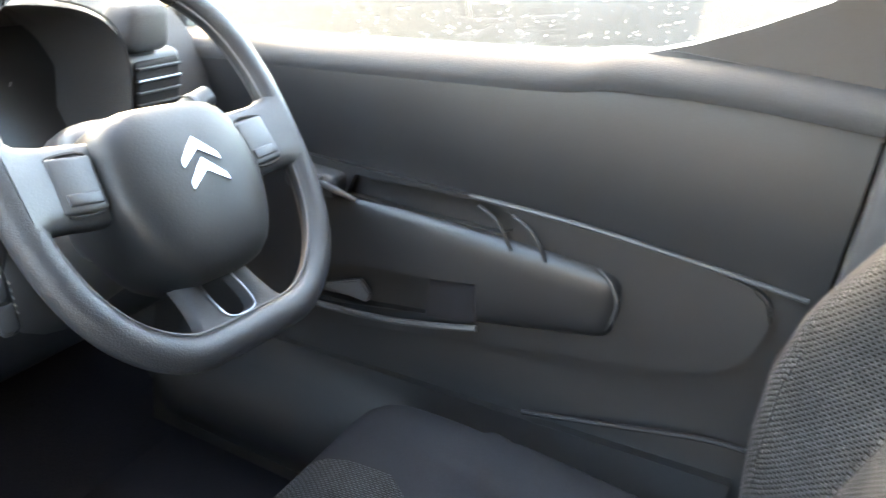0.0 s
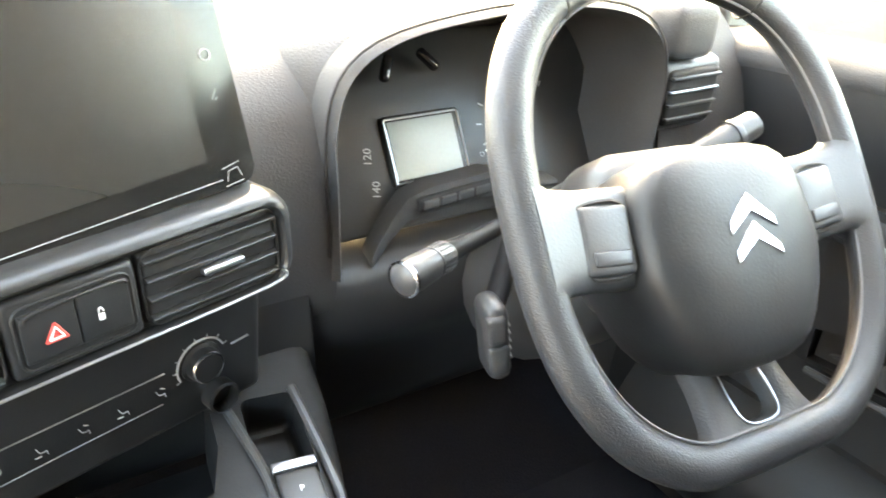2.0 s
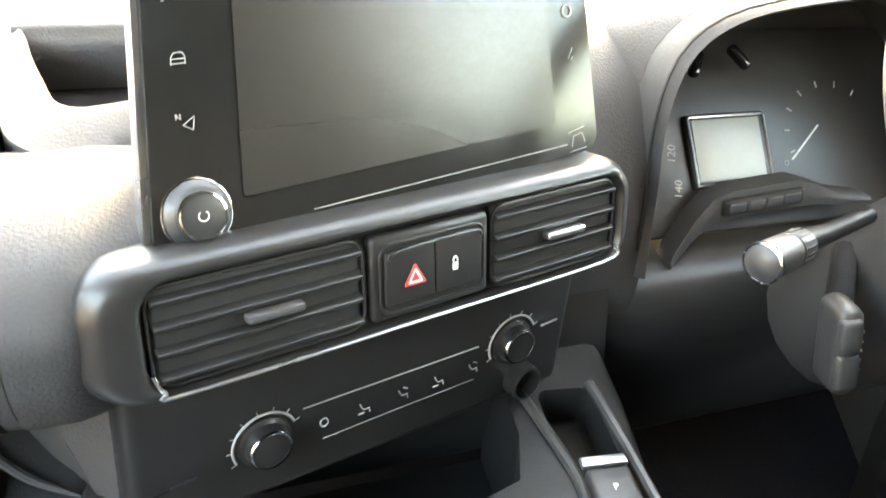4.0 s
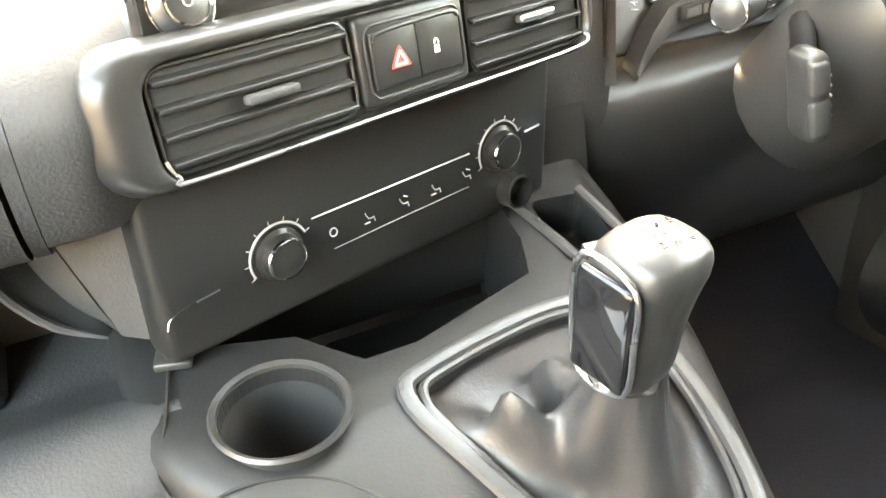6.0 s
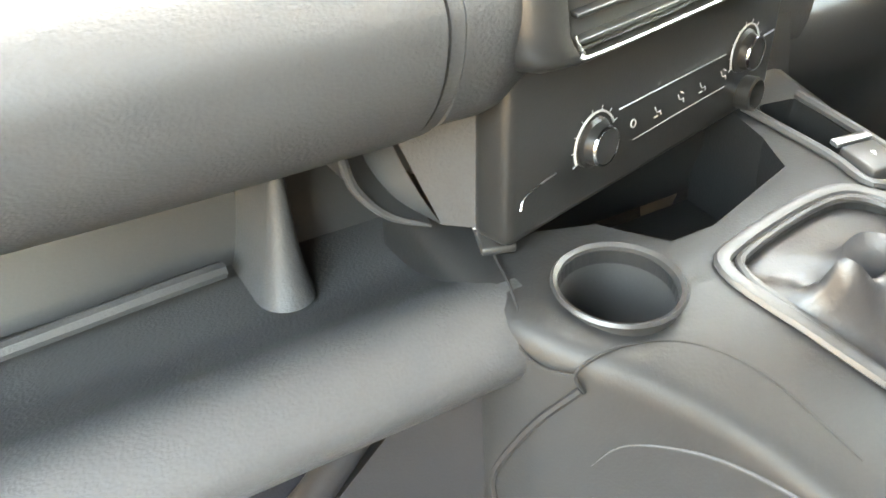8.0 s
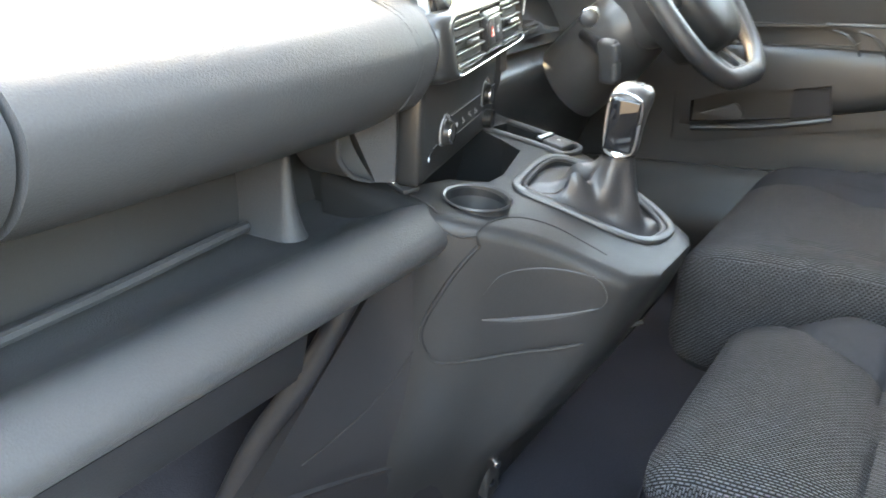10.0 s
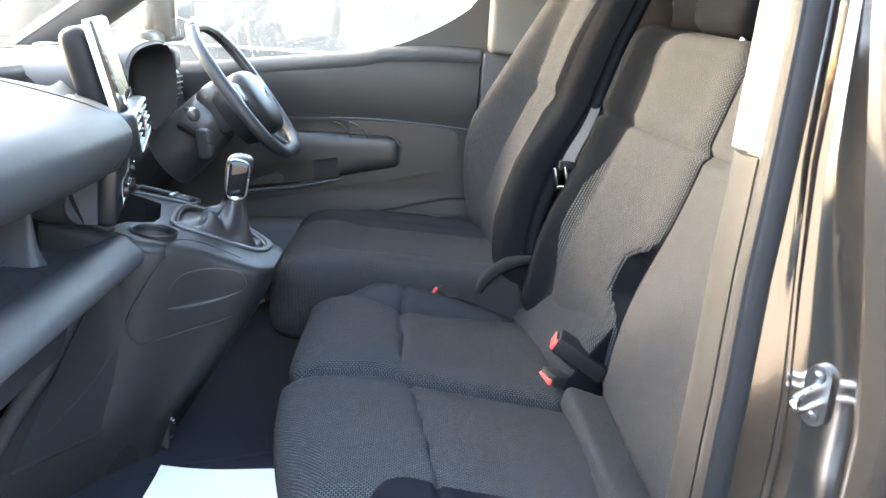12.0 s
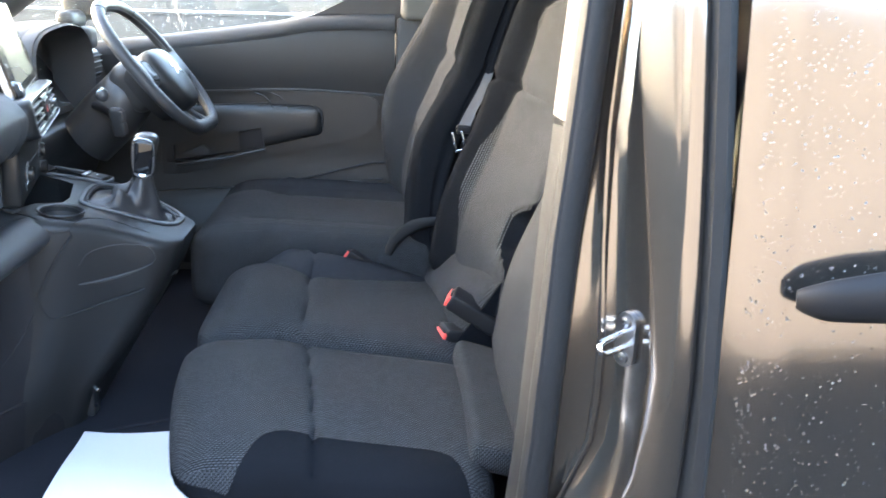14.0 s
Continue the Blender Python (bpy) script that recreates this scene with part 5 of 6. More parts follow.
KM = Matrix.Translation(KC) @ rot("Z", 12) @ rot("X", 8)
part("knob", rbox((0, 0, 0), (0.048, 0.045, 0.084), 0.018, (5, 5, 7), m=KM, deform=knob_shape), BLACKP, gear, "rounded grained knob")
LOOPK = [(-0.0250, 0.015, 0.032), (-0.0250, -0.015, 0.029), (-0.0240, -0.0195, 0.0), (-0.0205, -0.0165, -0.034), (-0.0205, 0.011, -0.037), (-0.0240, 0.0175, 0.0)]
part("knob_trim", tube([KM @ Vector(p) for p in LOOPK], 0.0016, 8, True, 4), SATIN, gear, "chrome knob edging")
part("knob_inlay", rbox((0, 0, 0), (0.006, 0.033, 0.062), 0.003, m=KM @ Matrix.Translation((-0.0232, -0.001, -0.003)) @ rot("Y", -4)), GLOSS, gear, "glossy black inlay")
tops = KM @ Matrix.Translation((0.004, -0.006, 0.0424)) @ rot("Z", -12)
for txt, x, y in (("1", -0.008, 0.0075), ("3", 0.0, 0.0075), ("5", 0.008, 0.0075), ("2", -0.008, -0.0075), ("4", 0.0, -0.0075), ("6", 0.008, -0.0075)):
    part("gear_number", letters(txt, 0.0065, tops @ Matrix.Translation((x, y, -1.0 * (x * x + y * y)))), VOID, gear)
for x0, y0, x1, y1 in ((-0.008, 0.0, 0.008, 0.0), (-0.008, -0.004, -0.008, 0.004), (0.0, -0.004, 0.0, 0.004), (0.008, -0.004, 0.008, 0.004)):
    part("gate_line", tube([tops @ Vector((x0, y0, 0.0002 - 1.0 * (x0 * x0 + y0 * y0))), tops @ Vector((x1, y1, 0.0002 - 1.0 * (x1 * x1 + y1 * y1)))], 0.0003, 5, per=1), VOID, gear)

# ---- seats ----
def cushion(seat, name, c, size, r, cells, m, deform, insert=None, cover=CLOTH, side=FELT, label="", side_label="", axis=None):
    bm = rbox(c, size, r, cells, m=m, deform=deform)
    if insert:
        inv = m.inverted()
        top = split_level(bm, lambda p: insert(inv @ p))
        a = part(name + "_cover", top, cover, seat, label, 60)
        b = part(name + "_side", bm, side, seat, side_label, 60)
        uv_box(b)
        return uv_box(a, m if axis is not None else None, axis)
    return uv_box(part(name, bm, cover, seat, label, 60))


def groove(d, w=0.006, depth=0.008):
    return depth * math.exp(-((d / w) ** 2))


# bench seats
def bench_pad(seat, x0, x1, outer):
    w, L, T = x1 - x0, 0.50, 0.135
    cx, cy, cz = (x0 + x1) / 2, -0.400, 0.621
    m = Matrix.Translation((cx, cy, cz)) @ rot("X", 7.5)

    def seam(x):
        """The crosswise stitched joint, in the pad's own y."""
        return (0.050 + 0.126 * (x + cx + 0.244)) if outer else (0.070 + 0.05 * (x + cx))

    def bolster(y):
        """The inner border of the black side bolster, in world x."""
        return float(np.interp(y + cy, [-0.62, -0.50, -0.40, -0.325, -0.26, -0.20, -0.16], [0.125, 0.082, 0.045, 0.030, 0.075, 0.140, 0.170]))

    def shape(p):
        x, y, z = p
        h = z / (T / 2)
        if z > 0:
            f = h * max(0.0, 1 - (y / (L / 2)) ** 8)
            z += h * (0.014 * (1 - (x / (w / 2)) ** 2) - 0.022 * max(0, (y - 0.10) / 0.15) ** 2)
            z -= f * groove(y - seam(x), 0.0055, 0.009)
            z += f * 0.006 * math.exp(-(((y - seam(x) - 0.05) / 0.05) ** 2))
            if not outer:
                d = x + cx - bolster(y)
                z += f * (0.034 * max(0.0, min(1.0, d / 0.06)) - groove(d, 0.005, 0.006))
        if y > 0.0:
            y -= (y / (L / 2)) * (0.105 * max(0, 0.35 - h) ** 1.2 + 0.012 * max(0, h) ** 2)
            if outer:
                y -= (y / (L / 2)) * 0.075 * ((w / 2 - x) / w) ** 2
        return (x, y, z)

    if outer:
        def edge(p):
            e = 1 / (1 + math.exp((abs(p.y + 0.055) - 0.148) / 0.010))
            lip = -w / 2 + 0.076 * e - 0.03 * (1 - e)
            drop = float(np.interp(p.y, [0.0, 0.13], [0.004, -0.030])) + 0.060 * (p.x + w / 2) / w
            return min(p.x - lip, p.z + drop)
    else:
        def edge(p):
            return min(bolster(p.y) - cx - p.x, p.z + 0.06)
    cushion(seat, "cushion", (0, 0, 0), (w, L, T), 0.052, (30, 44, 6), m, shape, edge, side=FELT if outer else BOLSTER, label="ribbed slate-grey woven cushion cover", side_label="plain black cushion side")
    return m


bench_o = thing("outer_passenger_seat", (-0.46, -0.45, FLOOR), "grey woven passenger seat with black sides beside the open door", "seat", "cabin seats")
bench_m = thing("middle_passenger_seat", (-0.06, -0.45, FLOOR), "narrow grey woven middle seat with black bolster", "seat", "cabin seats")
bench_pad(bench_o, -0.655, -0.246, True)
bench_pad(bench_m, -0.243, 0.152, False)
for s, x in ((bench_o, -0.45), (bench_m, -0.05)):
    part("seat_base", rbox((x, -0.47, 0.485), (0.34, 0.30, 0.07), 0.02), BLACKP, s)
    part("seat_rail", tube([(x - 0.13, -0.62, 0.505), (x - 0.13, -0.33, 0.50)], 0.008, 8, per=2), STEEL, s, "bare metal seat tube")
BACK = Matrix.Translation((0, -0.683, 0.655)) @ rot("X", 16)


def notch(s):
    """The hand hole at the inner edge of the middle backrest: its width at a height."""
    return 0.058 * math.exp(-((max(0.0, abs(s - 0.200) - 0.028) / 0.030) ** 2))


def back_pad(seat, x0, x1, h, insert, forward, crease=0.44, corner=0.06, hole=False):
    """A backrest; forward(x): how far its front stands out at a place across it."""
    w, T = x1 - x0, 0.13
    cx = (x0 + x1) / 2
    m = BACK @ Matrix.Translation((cx, -T / 2, h / 2))

    def shape(p):
        x, y, z = p
        s = z + h / 2
        if y > 0:
            f = y / (T / 2)
            y += f * (forward(x + cx) + 0.020 * math.exp(-(((s - 0.17) / 0.13) ** 2)) - 0.006 * max(0.0, (s - crease) / 0.2))
            y -= f * groove(s - crease, 0.008, 0.012)
            if hole:
                y -= f * 0.040 * max(0.0, min(1.0, (notch(s) - 0.192 - x - cx) / 0.014 + 0.5)) * min(1.0, notch(s) / 0.02) ** 2
        k = max(0.0, s - (h - corner)) / corner
        x *= 1 - 0.22 * k**2.4
        return (x, y, z)

    cushion(seat, "backrest", (0, 0, 0), (w, T, h), 0.036, (34, 5, 60), m, shape, insert(cx, h), CLOTH, label="ribbed grey woven backrest cover", side_label="plain black backrest side", axis=1)
    return m


def outer_front(x):
    return 0.010 * (1 - ((x + 0.42) / 0.22) ** 2)


def middle_front(x):
    """Swells towards the driver's side into a black wing, then falls away."""
    t = max(0.0, min(1.0, (x + 0.19) / 0.25))
    w = max(0.0, min(1.0, (x - 0.062) / 0.045))
    return 0.004 + 0.052 * t * t * (3 - 2 * t) + 0.050 * w * w * (3 - 2 * w) - 22.0 * max(0.0, x - 0.115) ** 2


def middle_cover(cx, h):
    def edge(p):
        x, s = p.x + cx, p.z + h / 2
        right = float(np.interp(s, [0.0, 0.10, 0.14, 0.17, 0.20, 0.24, 0.30, 0.40, 0.46, 0.50, 0.57, 0.60, 0.63], [0.060, 0.066, 0.072, 0.078, 0.083, 0.086, 0.085, 0.066, 0.052, 0.056, 0.070, 0.060, 0.02]))
        return min(p.y - 0.005, right - x, x + 0.186 - notch(s))
    return edge


back_pad(bench_o, -0.650, -0.200, 0.625, lambda cx, h: (lambda p: min(p.y + 0.01, p.x + cx + 0.632, -0.208 - p.x - cx)), outer_front)
back_pad(bench_m, -0.194, 0.156, 0.632, middle_cover, middle_front, corner=0.10, hole=True)
ROLL_M = Matrix.Translation((-0.006, -0.666, 0.700)) @ rot("Z", 9) @ rot("X", 36)
uv_box(part("lumbar_roll", rbox((0, 0, 0), (0.345, 0.084, 0.165), 0.034, (10, 3, 6), m=ROLL_M), CLOTH, bench_m, "woven roll at the foot of the backrest"))
part("roll_end", rbox((0, 0, 0), (0.006, 0.070, 0.148), 0.0028, (1, 3, 4), m=ROLL_M @ Matrix.Translation((-0.1740, 0, 0))), FELT, bench_m, "black end of the roll")
uv_box(part("rear_flap", rbox((0, 0, 0), (0.360, 0.075, 0.042), 0.014, (8, 3, 2), m=Matrix.Translation((-0.413, -0.652, 0.662)) @ rot("X", 16)), CLOTH, bench_o, "woven rear flap of the cushion"))
for s, x in ((bench_m, 0.0), (bench_o, -0.42)):
    hm = BACK @ Matrix.Translation((x, -0.035, 0.722))
    part("headrest", rbox((0, 0, 0), (0.25, 0.10, 0.17), 0.04, (4, 3, 4), m=hm), FELT, s, "black cloth headrest")
    for d in (-0.07, 0.07):
        part("headrest_post", tube([hm @ Vector((d, 0, -0.14)), hm @ Vector((d, 0, -0.05))], 0.006, 10, per=2), CHROME, s)
        part("post_guide", lathe([(0.008, 0.0), (0.016, 0.002), (0.017, 0.010), (0.009, 0.014)], hm @ Matrix.Translation((d, 0, -0.108)), 18), BLACKP, s)

# driver's seat
drv = thing("driving_seat", (0.39, -0.4, FLOOR), "dark grey driver's seat with side bolsters", "seat", "cabin seats")


def drv_shape(p):
    x, y, z = p
    if z > 0:
        f = z / 0.10
        z += f * (0.022 * max(0, (abs(x) - 0.15) / 0.1) ** 1.5 * (1 if y < 0.12 else 0.5) - 0.030 * max(0, (y - 0.12) / 0.18) ** 2)
        z -= f * (groove(abs(x) - 0.155, 0.005, 0.006) * (1 if y < 0.16 else 0) + groove(y - 0.10, 0.005, 0.006))
    return (x, y, z)


cushion(drv, "cushion", (0, 0, 0), (0.50, 0.565, 0.20), 0.055, (30, 38, 6), Matrix.Translation((0.39, -0.346, 0.668)) @ rot("X", 3), drv_shape, lambda p: min(0.055 + 0.05 * max(0.0, min(1.0, (p.y - 0.12) / 0.06)) - p.x, p.z + 0.075), cover=CLOTH, side=BOLSTER, label="slate-grey woven cushion cover", side_label="plain dark cushion bolsters")
DB = Matrix.Translation((0.39, -0.585, 0.70)) @ rot("X", 15)
ZD = [0.62, 0.70, 0.77, 0.83, 0.90, 0.97, 1.03, 1.10, 1.16, 1.23, 1.31, 1.38]
NEAR = [-0.540, -0.535, -0.532, -0.533, -0.538, -0.553, -0.583, -0.625, -0.645, -0.668, -0.702, -0.735]
FARB = [-0.540, -0.520, -0.500, -0.486, -0.478, -0.478, -0.492, -0.528, -0.562, -0.600, -0.645, -0.690]
MIDB = [-0.560, -0.540, -0.530, -0.530, -0.545, -0.565, -0.592, -0.622, -0.640, -0.660, -0.690, -0.720]


def drv_section(z, k=1.0):
    """One level of the driver's backrest, seen from above."""
    n, f, c = (float(np.interp(z, ZD, v)) for v in (NEAR, FARB, MIDB))
    c -= groove(z - 1.115, 0.010, 0.014)
    r = min(n, c) - 0.088
    top = max(0.0, (z - 1.12) / 0.26)
    sx = 1 - 0.13 * top * top
    pts = [(0.165, r), (0.148, r + 0.03), (0.146, n - 0.05), (0.156, n - 0.014), (0.186, n), (0.222, n - 0.010), (0.262, c - 0.004), (0.39, c - 0.012), (0.515, c - 0.002), (0.540, c + 0.001), (0.570, f - 0.010), (0.607, f), (0.634, f - 0.018), (0.646, f - 0.07), (0.63, r), (0.39, r - 0.012)]
    mid = (c + r) / 2
    return [Vector((0.39 + (p.x - 0.39) * sx * (0.5 + 0.5 * k), mid + (p.y - mid) * k, z)) for p in smooth_path([(x, y, 0) for x, y in pts], 5, True)]


levels = [drv_section(z) for z in np.linspace(0.62, 1.34, 44)] + [drv_section(1.352, 0.96), drv_section(1.364, 0.86), drv_section(1.372, 0.68), drv_section(1.376, 0.4)]
db = loft(levels)


def drv_c(z):
    return float(np.interp(z, ZD, MIDB))


side_far = split_level(db, lambda p: min(p.x - 0.537, p.y - drv_c(p.z) + 0.04))
cover = split_level(db, lambda p: min(p.x - float(np.interp(p.z, [0.62, 0.72, 0.82, 0.95, 1.13, 1.35], [0.345, 0.350, 0.360, 0.335, 0.278, 0.245])), 0.538 - p.x, p.y - drv_c(p.z) + 0.04))
uv_box(part("backrest_cover", cover, CLOTH, drv, "grey-beige woven backrest centre", 60), axis=1)
uv_box(part("backrest_bolster", side_far, CLOTH, drv, "slate woven side bolster", 60))
uv_box(part("backrest_side", db, FELT, drv, "plain black backrest side", 60))
part("headrest", rbox((0, 0, 0), (0.26, 0.11, 0.18), 0.045, (4, 3, 4), m=DB @ Matrix.Translation((0, -0.07, 0.80))), FELT, drv, "black cloth headrest")
part("seat_base", rbox((0.39, -0.36, 0.52), (0.42, 0.44, 0.14), 0.02), BLACKP, drv)
part("side_cover", tube([(0.135, -0.498, 0.722), (0.135, -0.515, 0.757), (0.135, -0.555, 0.787), (0.135, -0.61, 0.800)], [0.008, 0.013, 0.014, 0.007], 12, flat=0.45, up=(1, 0, 0)), RUBBER, drv, "dark grey plastic recliner cover")

# belts and buckles
def buckle(p, q, size=1.0, tall=0.07):
    b = thing("seat_belt_buckle", p, "black belt buckle with red release button", "buckle", "belt buckles")
    d = (Vector(q) - Vector(p)).normalized()
    m = Matrix.Translation(p) @ d.to_track_quat("Z", "Y").to_matrix().to_4x4()
    part("shell", rbox((0, 0, 0), (0.050 * size, 0.028 * size, tall), 0.006, m=m @ Matrix.Translation((0, 0, -tall / 2))), MATT, b)
    part("release_button", rbox((0, 0, 0), (0.042 * size, 0.017 * size, 0.014), 0.003, m=m @ Matrix.Translation((0, -0.003, -0.002))), RED, b, "red release button")
    part("slot", rbox((0, 0, 0), (0.03, 0.004, 0.006), 0.001, m=m @ Matrix.Translation((0, 0.007, 0.001))), VOID, b)
    return b


buckle((0.150, -0.415, 0.722), (0.17, -0.30, 0.80), tall=0.09)
buckle((-0.150, -0.615, 0.735), (-0.13, -0.52, 0.79), 1.15, tall=0.10)
buckle((-0.172, -0.60, 0.672), (-0.20, -0.50, 0.69), tall=0.06)
belt = thing("seat_belt", (0.12, -0.7, 0.7), "grey belt webbing with metal tongue hanging by the seat", "seat belt")


def strap(points, w0=0.024, w1=0.024):
    P = smooth_path(points, 6)
    W = [w0 + (w1 - w0) * i / (len(P) - 1) for i in range(len(P))]
    return loft([[p + Vector((0.35 * w * a - 0.93 * b, 0.93 * w * a + 0.35 * b, 0)) for a, b in ((-1, 0), (1, 0), (1, 0.0016), (-1, 0.0016))] for p, w in zip(P, W)])


part("webbing", strap([(0.195, -0.715, 1.19), (0.165, -0.713, 1.15), (0.146, -0.702, 1.11), (0.132, -0.685, 1.07), (0.123, -0.664, 1.03), (0.118, -0.653, 1.005)], 0.006, 0.013), WEB, belt)
part("webbing", strap([(0.120, -0.660, 1.0), (0.122, -0.665, 0.90), (0.128, -0.655, 0.80), (0.136, -0.64, 0.70)], 0.010, 0.010), FELT, belt)
part("tongue_cover", rbox((0.118, -0.652, 0.998), (0.012, 0.032, 0.018), 0.004), MATT, belt)
tg = Matrix.Translation((0.116, -0.642, 0.974)) @ rot("X", -14) @ rot("Z", 70)
part("tongue", join(rbox((0, 0, 0), (0.005, 0.003, 0.04), 0.001, m=tg @ Matrix.Translation((-0.01, 0, 0))), rbox((0, 0, 0), (0.005, 0.003, 0.04), 0.001, m=tg @ Matrix.Translation((0.01, 0, 0))), rbox((0, 0, 0), (0.025, 0.003, 0.006), 0.001, m=tg @ Matrix.Translation((0, 0, -0.02)))), CHROME, belt, "bright metal tongue")

# ---- door opening on the passenger side ----
def body_x(z):
    """The outer skin of the left body side."""
    return float(np.interp(z, [0.3, 0.6, 0.9, 1.1, 1.3, 1.75], [-0.82, -0.838, -0.828, -0.81, -0.785, -0.67]))


pil = thing("pillar_b_left", (-0.74, -0.74, 0.4), "grey-brown painted door pillar with black rubber seal", "pillar", kind="structure")
ZS = list(np.linspace(0.36, 1.74, 24))


SHEAR_Z = [0.36, 0.62, 0.70, 0.78, 0.86, 0.92, 1.02, 1.13, 1.26, 1.74]
SHEAR = {0.000: [0.0, 0.0, 0.0, 0.0, 0.001, 0.002, 0.005, 0.010, 0.017, 0.045],
         0.008: [0.03, 0.012, 0.008, 0.004, 0.001, 0.0, 0.002, 0.005, 0.011, 0.04],
         0.031: [0.10, 0.050, 0.030, 0.008, 0.0, 0.0, 0.009, 0.022, 0.034, 0.05],
         0.100: [0.16, 0.075, 0.036, 0.0, -0.006, -0.003, 0.002, 0.004, -0.006, -0.05],
         0.116: [0.06, 0.028, 0.020, 0.014, 0.010, 0.006, 0.0, -0.011, -0.023, -0.068]}


def lean(d, z):
    """How far the pillar's section leans along the body at a depth and a height."""
    return float(np.interp(d, list(SHEAR), [np.interp(z, SHEAR_Z, row) for row in SHEAR.values()]))


def along(section, zs=None, depth=None):
    """A section (depth from the skin, y) drawn up the body side; with a depth given, it leans as one."""
    return loft([[(body_x(z) + d, y + lean(depth or d, z), z) for d, y in section] for z in (zs or ZS)])


JAMB = [(p.x, p.y) for p in smooth_path([(d, y, 0) for d, y in ((0.03, -0.824), (0.012, -0.821), (0.003, -0.812), (0.004, -0.800), (0.010, -0.789), (0.020, -0.781), (0.029, -0.776), (0.034, -0.778), (0.038, -0.786), (0.048, -0.790), (0.062, -0.785), (0.078, -0.775), (0.092, -0.764), (0.099, -0.756), (0.103, -0.746), (0.106, -0.738), (0.112, -0.727), (0.117, -0.712), (0.121, -0.700))], 3)] + [(0.15, -0.685), (0.17, -0.685), (0.17, -0.84), (0.05, -0.84)]
part("jamb", along(JAMB), PAINT, pil, "painted metal jamb", 30)
part("jamb_rib", along([(0.1025 + 0.0025 * math.cos(a), -0.7405 + 0.0045 * math.sin(a)) for a in np.linspace(0, 2 * math.pi, 9)[:-1]]), PAINT, pil, "rolled edge of the inner flange")
part("door_seal", along([(0.104 + 0.017 * math.cos(a), -0.694 + 0.018 * math.sin(a)) for a in np.linspace(0, 2 * math.pi, 15)[:-1]], None, 0.116), RUBBER, pil, "hollow black rubber door seal")
part("seal_lip", along([(0.094 + 0.004 * math.cos(a), -0.684 + 0.005 * math.sin(a)) for a in np.linspace(0, 2 * math.pi, 9)[:-1]], None, 0.116), RUBBER, pil)
part("inner_trim", along([(0.126, -0.682), (0.15, -0.674), (0.19, -0.682), (0.19, -0.712), (0.126, -0.712)], [z for z in ZS if z < 1.14] + [1.137]), RUBBER, pil, "dark lower pillar trim")
part("upper_trim", along([(0.126, -0.700), (0.138, -0.692), (0.150, -0.684), (0.20, -0.682), (0.20, -0.72), (0.126, -0.71)], [1.140, 1.15, 1.3, 1.45, 1.6, 1.72]), LINER, pil, "pale upper pillar trim")
stk = thing("door_striker", (-0.74, -0.768, 0.913), "bright steel door striker loop on its plate", "door striker")
SK = Matrix.Translation((body_x(0.913) + 0.086, -0.766, 0.913)) @ rot("Z", 38)
part("plate", prism(rounded(-0.013, -0.032, 0.013, 0.032, 0.0125), -0.006, 0.003, "y", 0.002, 2, SK), STEEL, stk, "pressed steel plate")
part("loop", tube([SK @ Vector(p) for p in ((0.003, 0.0, 0.007), (0.003, 0.030, 0.0065), (0.002, 0.042, 0.005), (0.0, 0.046, 0.0), (-0.002, 0.042, -0.005), (-0.003, 0.030, -0.0065), (-0.003, 0.0, -0.007))], 0.0036, 10), CHROME, stk, "bright steel loop")
for dz in (-0.021, 0.021):
    part("screw", lathe([(0, 0.0045), (0.002, 0.0045), (0.0025, 0.0065), (0.0062, 0.0055), (0.0075, 0.002)], SK @ Matrix.Translation((0, 0, dz)) @ rot("X", -90), 16), STEEL, stk)

# the passenger's door, swung open
pd = thing("passenger_door", (-0.82, 0.47, 0.5), "open passenger door with dark trim and clear window", "van door")
PD = Matrix.Translation((-0.83, 0.47, 0)) @ rot("Z", -72)


def swung(bm):
    bm.transform(PD)
    return bm


part("outer_skin", swung(prism([(0.0, 0.36), (0.0, 1.08), (-1.05, 1.17), (-1.12, 1.10), (-1.12, 0.36)], -0.03, -0.01, "x", 0.006)), PAINT, pd, "painted outer skin")
part("trim_panel", swung(prism([(-0.02, 0.40), (-0.02, 1.06), (-1.03, 1.15), (-1.09, 1.08), (-1.09, 0.40)], 0.03, 0.07, "x", 0.014)), DASH2, pd)
part("core", swung(prism([(-0.01, 0.37), (-0.01, 1.06), (-1.05, 1.15), (-1.11, 1.08), (-1.11, 0.37)], -0.008, 0.028, "x", 0.004)), PAINT, pd)
part("window_frame", swung(tube([(0.0, -0.05, 1.10), (0.02, -0.45, 1.50), (0.05, -0.65, 1.60), (0.05, -1.02, 1.62), (0.02, -1.08, 1.50), (0.0, -1.08, 1.16)], 0.022, 8)), BLACKP, pd)
pg = part("window_pane", swung(prism([(-0.06, 1.08), (-0.46, 1.49), (-0.66, 1.59), (-1.0, 1.60), (-1.06, 1.5), (-1.06, 1.14)], 0.004, 0.008, "x")), GLASS, pd)
pg.visible_shadow = False

# sliding load door behind
sd = thing("sliding_door", (-0.81, -1.4, 0.36), "wet grey-brown metallic sliding side door with black handle", "van door")


def side_panel(u, v):
    y = -0.838 - 1.35 * u
    z = 0.36 + 1.36 * v
    x = body_x(z) - 0.012 - 0.016 * (1 - math.exp(-(u * 1.35) / 0.2))
    if u == 0:
        x += 0.012
    return (x, y, z)


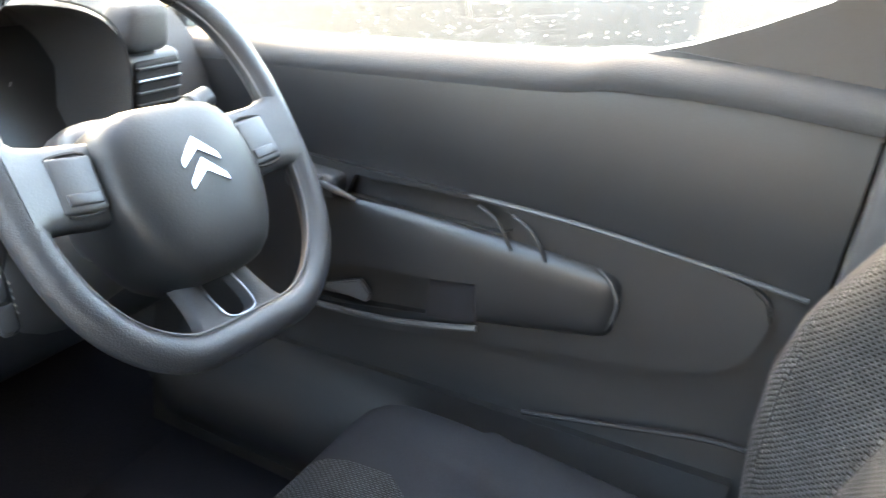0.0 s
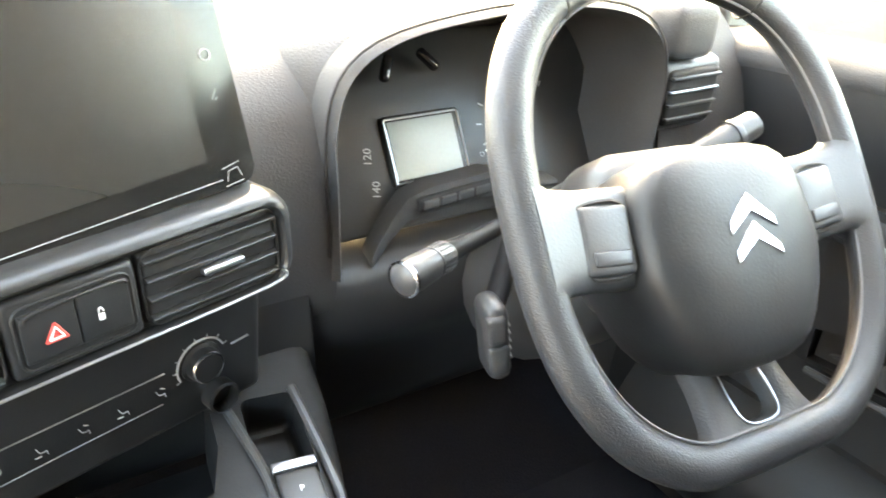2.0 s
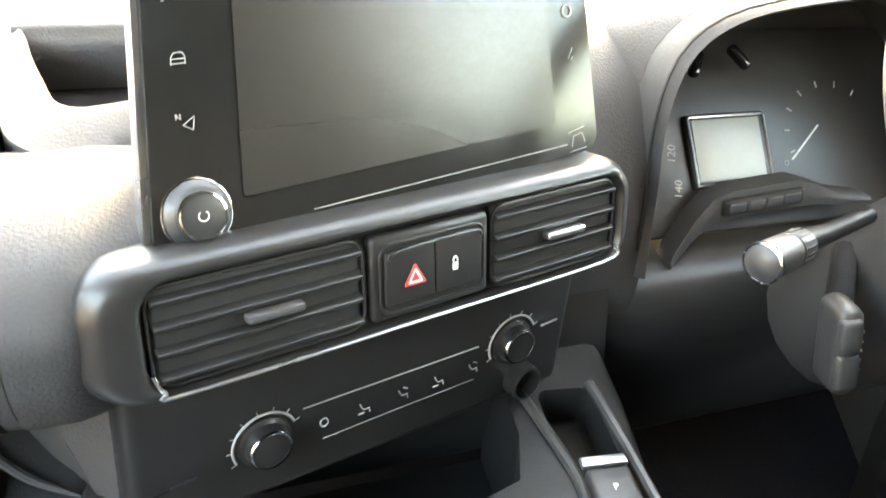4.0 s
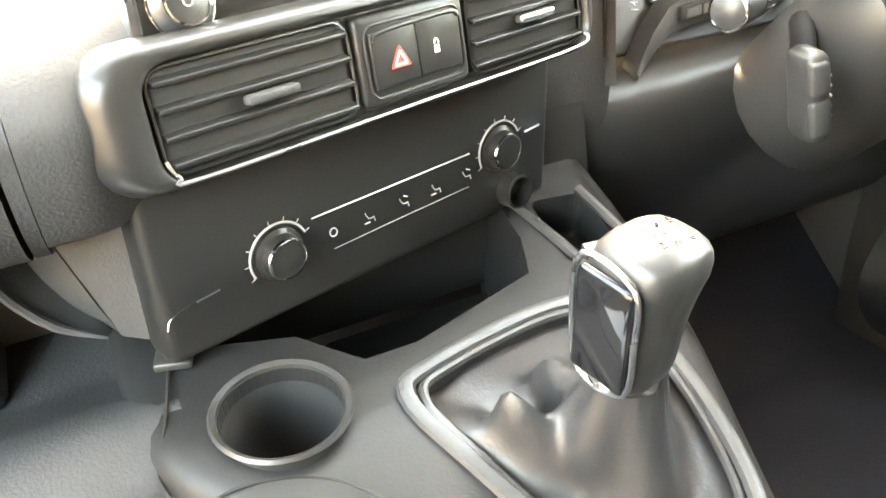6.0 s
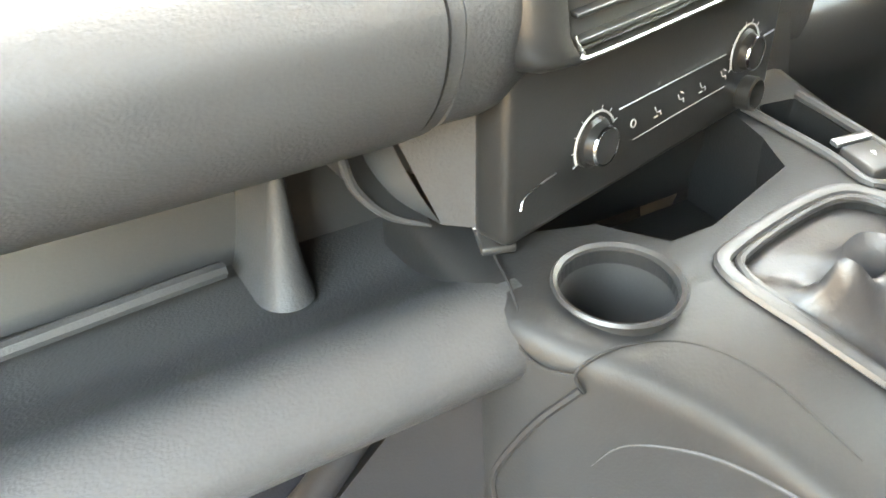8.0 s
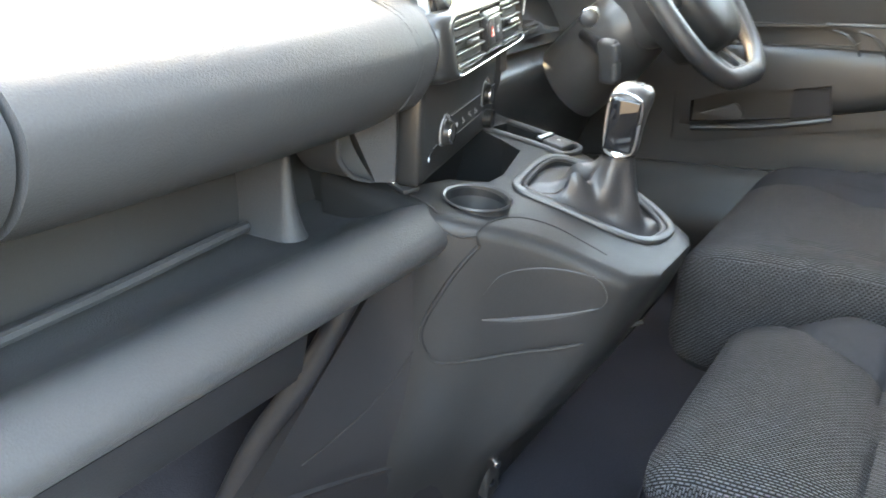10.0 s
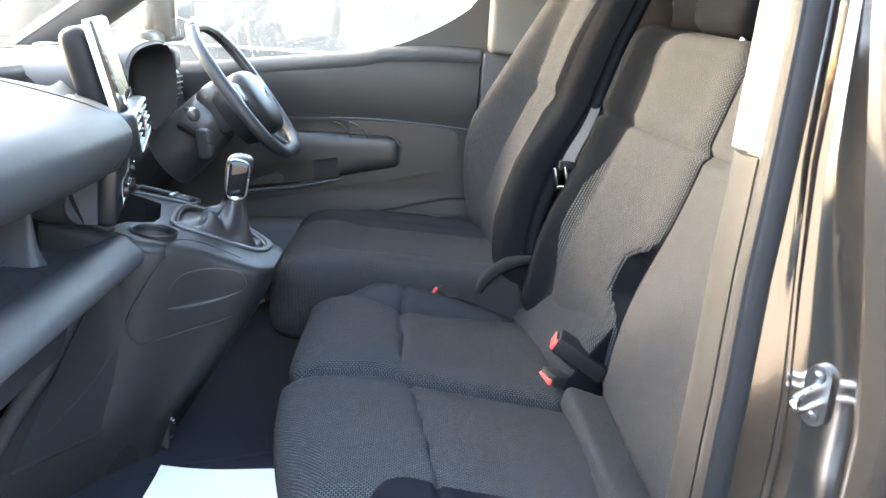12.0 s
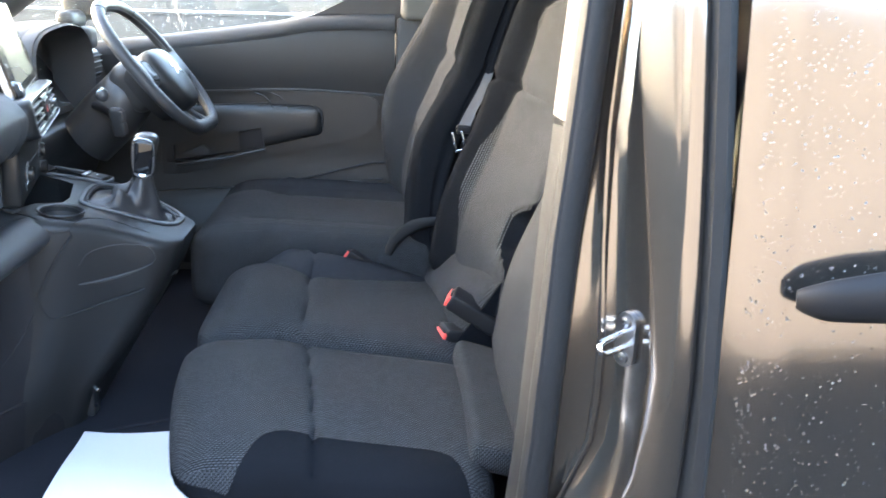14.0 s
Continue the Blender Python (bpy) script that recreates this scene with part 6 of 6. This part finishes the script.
part("panel", sheet(side_panel, 40, 40, (0.04, 0, 0)), PAINT, sd, "wet metallic painted panel")
part("edge_seal", along([(0.004, -0.818), (-0.006, -0.822), (-0.010, -0.832), (0.002, -0.842), (0.03, -0.842), (0.03, -0.818)]), RUBBER, sd, "black rubber edge seal")
hx = body_x(1.02) - 0.02
part("handle_cup", lathe([(0, 0.004), (0.045, 0.0045), (0.056, 0.007), (0.061, 0.0085), (0.064, 0.006), (0.066, 0.0)], Matrix.Translation((hx + 0.004, -1.110, 1.014)) @ rot("Y", -90 + 5), 40), PAINT, sd, "round painted handle cup")
part("handle", tube([(hx - 0.020, -0.890, 1.006), (hx - 0.030, -0.915, 1.008), (hx - 0.036, -0.965, 1.014), (hx - 0.038, -1.04, 1.020), (hx - 0.034, -1.10, 1.022), (hx - 0.02, -1.13, 1.020)], [0.009, 0.020, 0.0255, 0.028, 0.026, 0.014], 18, flat=0.55, up=(1, 0, 0)), MATT, sd, "black pull handle")
part("handle_joint", tube([(hx - 0.049, -0.968, 1.000), (hx - 0.051, -0.968, 1.017), (hx - 0.049, -0.968, 1.036)], 0.0008, 5), VOID, sd)
solid("wall_left_sill", prism([(0.42, 0.34), (0.42, FLOOR + 0.005), (-0.70, FLOOR + 0.005), (-0.70, 0.34)], -0.80, -0.68, "x", 0.01), PAINT, "painted door sill under the open doorway", "door sill", kind="structure")

# ---- paper on the floor ----
def paper(x0, y0, turn, w, h, seed, border=False):
    m = Matrix.Translation((x0, y0, FLOOR + 0.006)) @ rot("Z", turn)

    def f(u, v):
        x, y = w * (u - 0.5), h * (v - 0.5)
        return m @ Vector((x, y, 0.006 + 0.012 * noise.noise((x * 6 + seed, y * 6, 0.3)) + 0.01 * (2 * v - 1) ** 2))

    if border:
        ring = [(t, 0.06) for t in np.linspace(0.05, 0.95, 13)] + [(0.95, t) for t in np.linspace(0.06, 0.94, 13)] + [(t, 0.94) for t in np.linspace(0.95, 0.05, 13)] + [(0.05, t) for t in np.linspace(0.94, 0.06, 13)]
        return tube([f(u, v) + Vector((0, 0, 0.0004)) for u, v in ring], 0.0008, 5, True, 1, flat=0.5)
    return sheet(f, 20, 20, (0, 0, -0.0006))


pm = thing("paper_mat", (-0.36, -0.13, FLOOR), "sheet of white paper laid on the footwell floor", "paper mat", "floor papers")
part("sheet", paper(-0.362, -0.128, 3, 0.41, 0.36, 2.0), PAPER, pm)
pm2 = thing("paper_mat", (-0.63, 0.16, FLOOR), "sheet of white paper with a thin printed border", "paper mat", "floor papers")
part("sheet", paper(-0.637, 0.160, -18, 0.30, 0.21, 5.0), PAPER, pm2)
part("printed_border", paper(-0.637, 0.160, -18, 0.30, 0.21, 5.0, True), GREYP, pm2, "thin grey printed line")

solid("floor_trim", tube([(-0.17, 0.085, FLOOR + 0.001), (-0.131, 0.02, FLOOR + 0.002), (-0.10, -0.06, FLOOR + 0.002), (-0.080, -0.11, FLOOR + 0.002), (-0.076, -0.20, FLOOR + 0.001)], 0.003, 6), CARPET, "raised seam in the floor covering", "floor seam", kind="structure")
solid("floor_trim", tube([(-0.080, -0.11, FLOOR + 0.001), (-0.02, -0.100, FLOOR + 0.002), (0.06, -0.09, FLOOR + 0.001)], 0.002, 6), CARPET, "raised seam in the floor covering", "floor seam", kind="structure")

# ---- rain drops ----
def drops(places, seed, rmin, rmax):
    """Many small domes, each on its own place with its own way out."""
    rng = random.Random(seed)
    verts, faces = [], []
    for p, n in places:
        n = Vector(n).normalized()
        a = n.orthogonal().normalized()
        b = n.cross(a)
        r = rmin + (rmax - rmin) * rng.random() ** 3
        sx, sy = 0.8 + 0.4 * rng.random(), 0.8 + 0.5 * rng.random()
        i0 = len(verts)
        for k in range(7):
            w = 2 * math.pi * k / 7
            verts.append(Vector(p) + (a * math.cos(w) * sx + b * math.sin(w) * sy) * r)
        for k in range(7):
            w = 2 * math.pi * k / 7
            verts.append(Vector(p) + (a * math.cos(w) * sx + b * math.sin(w) * sy) * r * 0.72 + n * r * 0.48)
        verts.append(Vector(p) + n * r * 0.68)
        for k in range(7):
            j = (k + 1) % 7
            faces.append((i0 + k, i0 + j, i0 + 7 + j, i0 + 7 + k))
            faces.append((i0 + 7 + k, i0 + 7 + j, i0 + 14))
    me = bpy.data.meshes.new("rain_drops")
    me.from_pydata(verts, [], faces)
    for f in me.polygons:
        f.use_smooth = True
    return me


rng = random.Random(11)
pane = [((0.7795, rng.uniform(-0.5, 0.5), 1.10 + 0.36 * rng.random() ** 1.3), (1, 0, 0)) for _ in range(2600)]
me = drops(pane, 3, 0.0005, 0.0019)
me.materials.append(DROPS)
ob = tagged(new("rain_drops", me), "clear rain drops on the side glass", "rain drops", kind="stuff")
skin = []
for _ in range(8500):
    u, v = rng.random() ** 1.3 * 0.5, 1 - rng.random() ** 1.5
    p = Vector(side_panel(u + 0.012, v))
    skin.append((p, (-1, 0, 0.12)))
me = drops(skin, 5, 0.0006, 0.0017)
me.materials.append(DROPS)
ob = tagged(new("rain_drops", me), "clear rain drops on the painted door", "rain drops", kind="stuff")
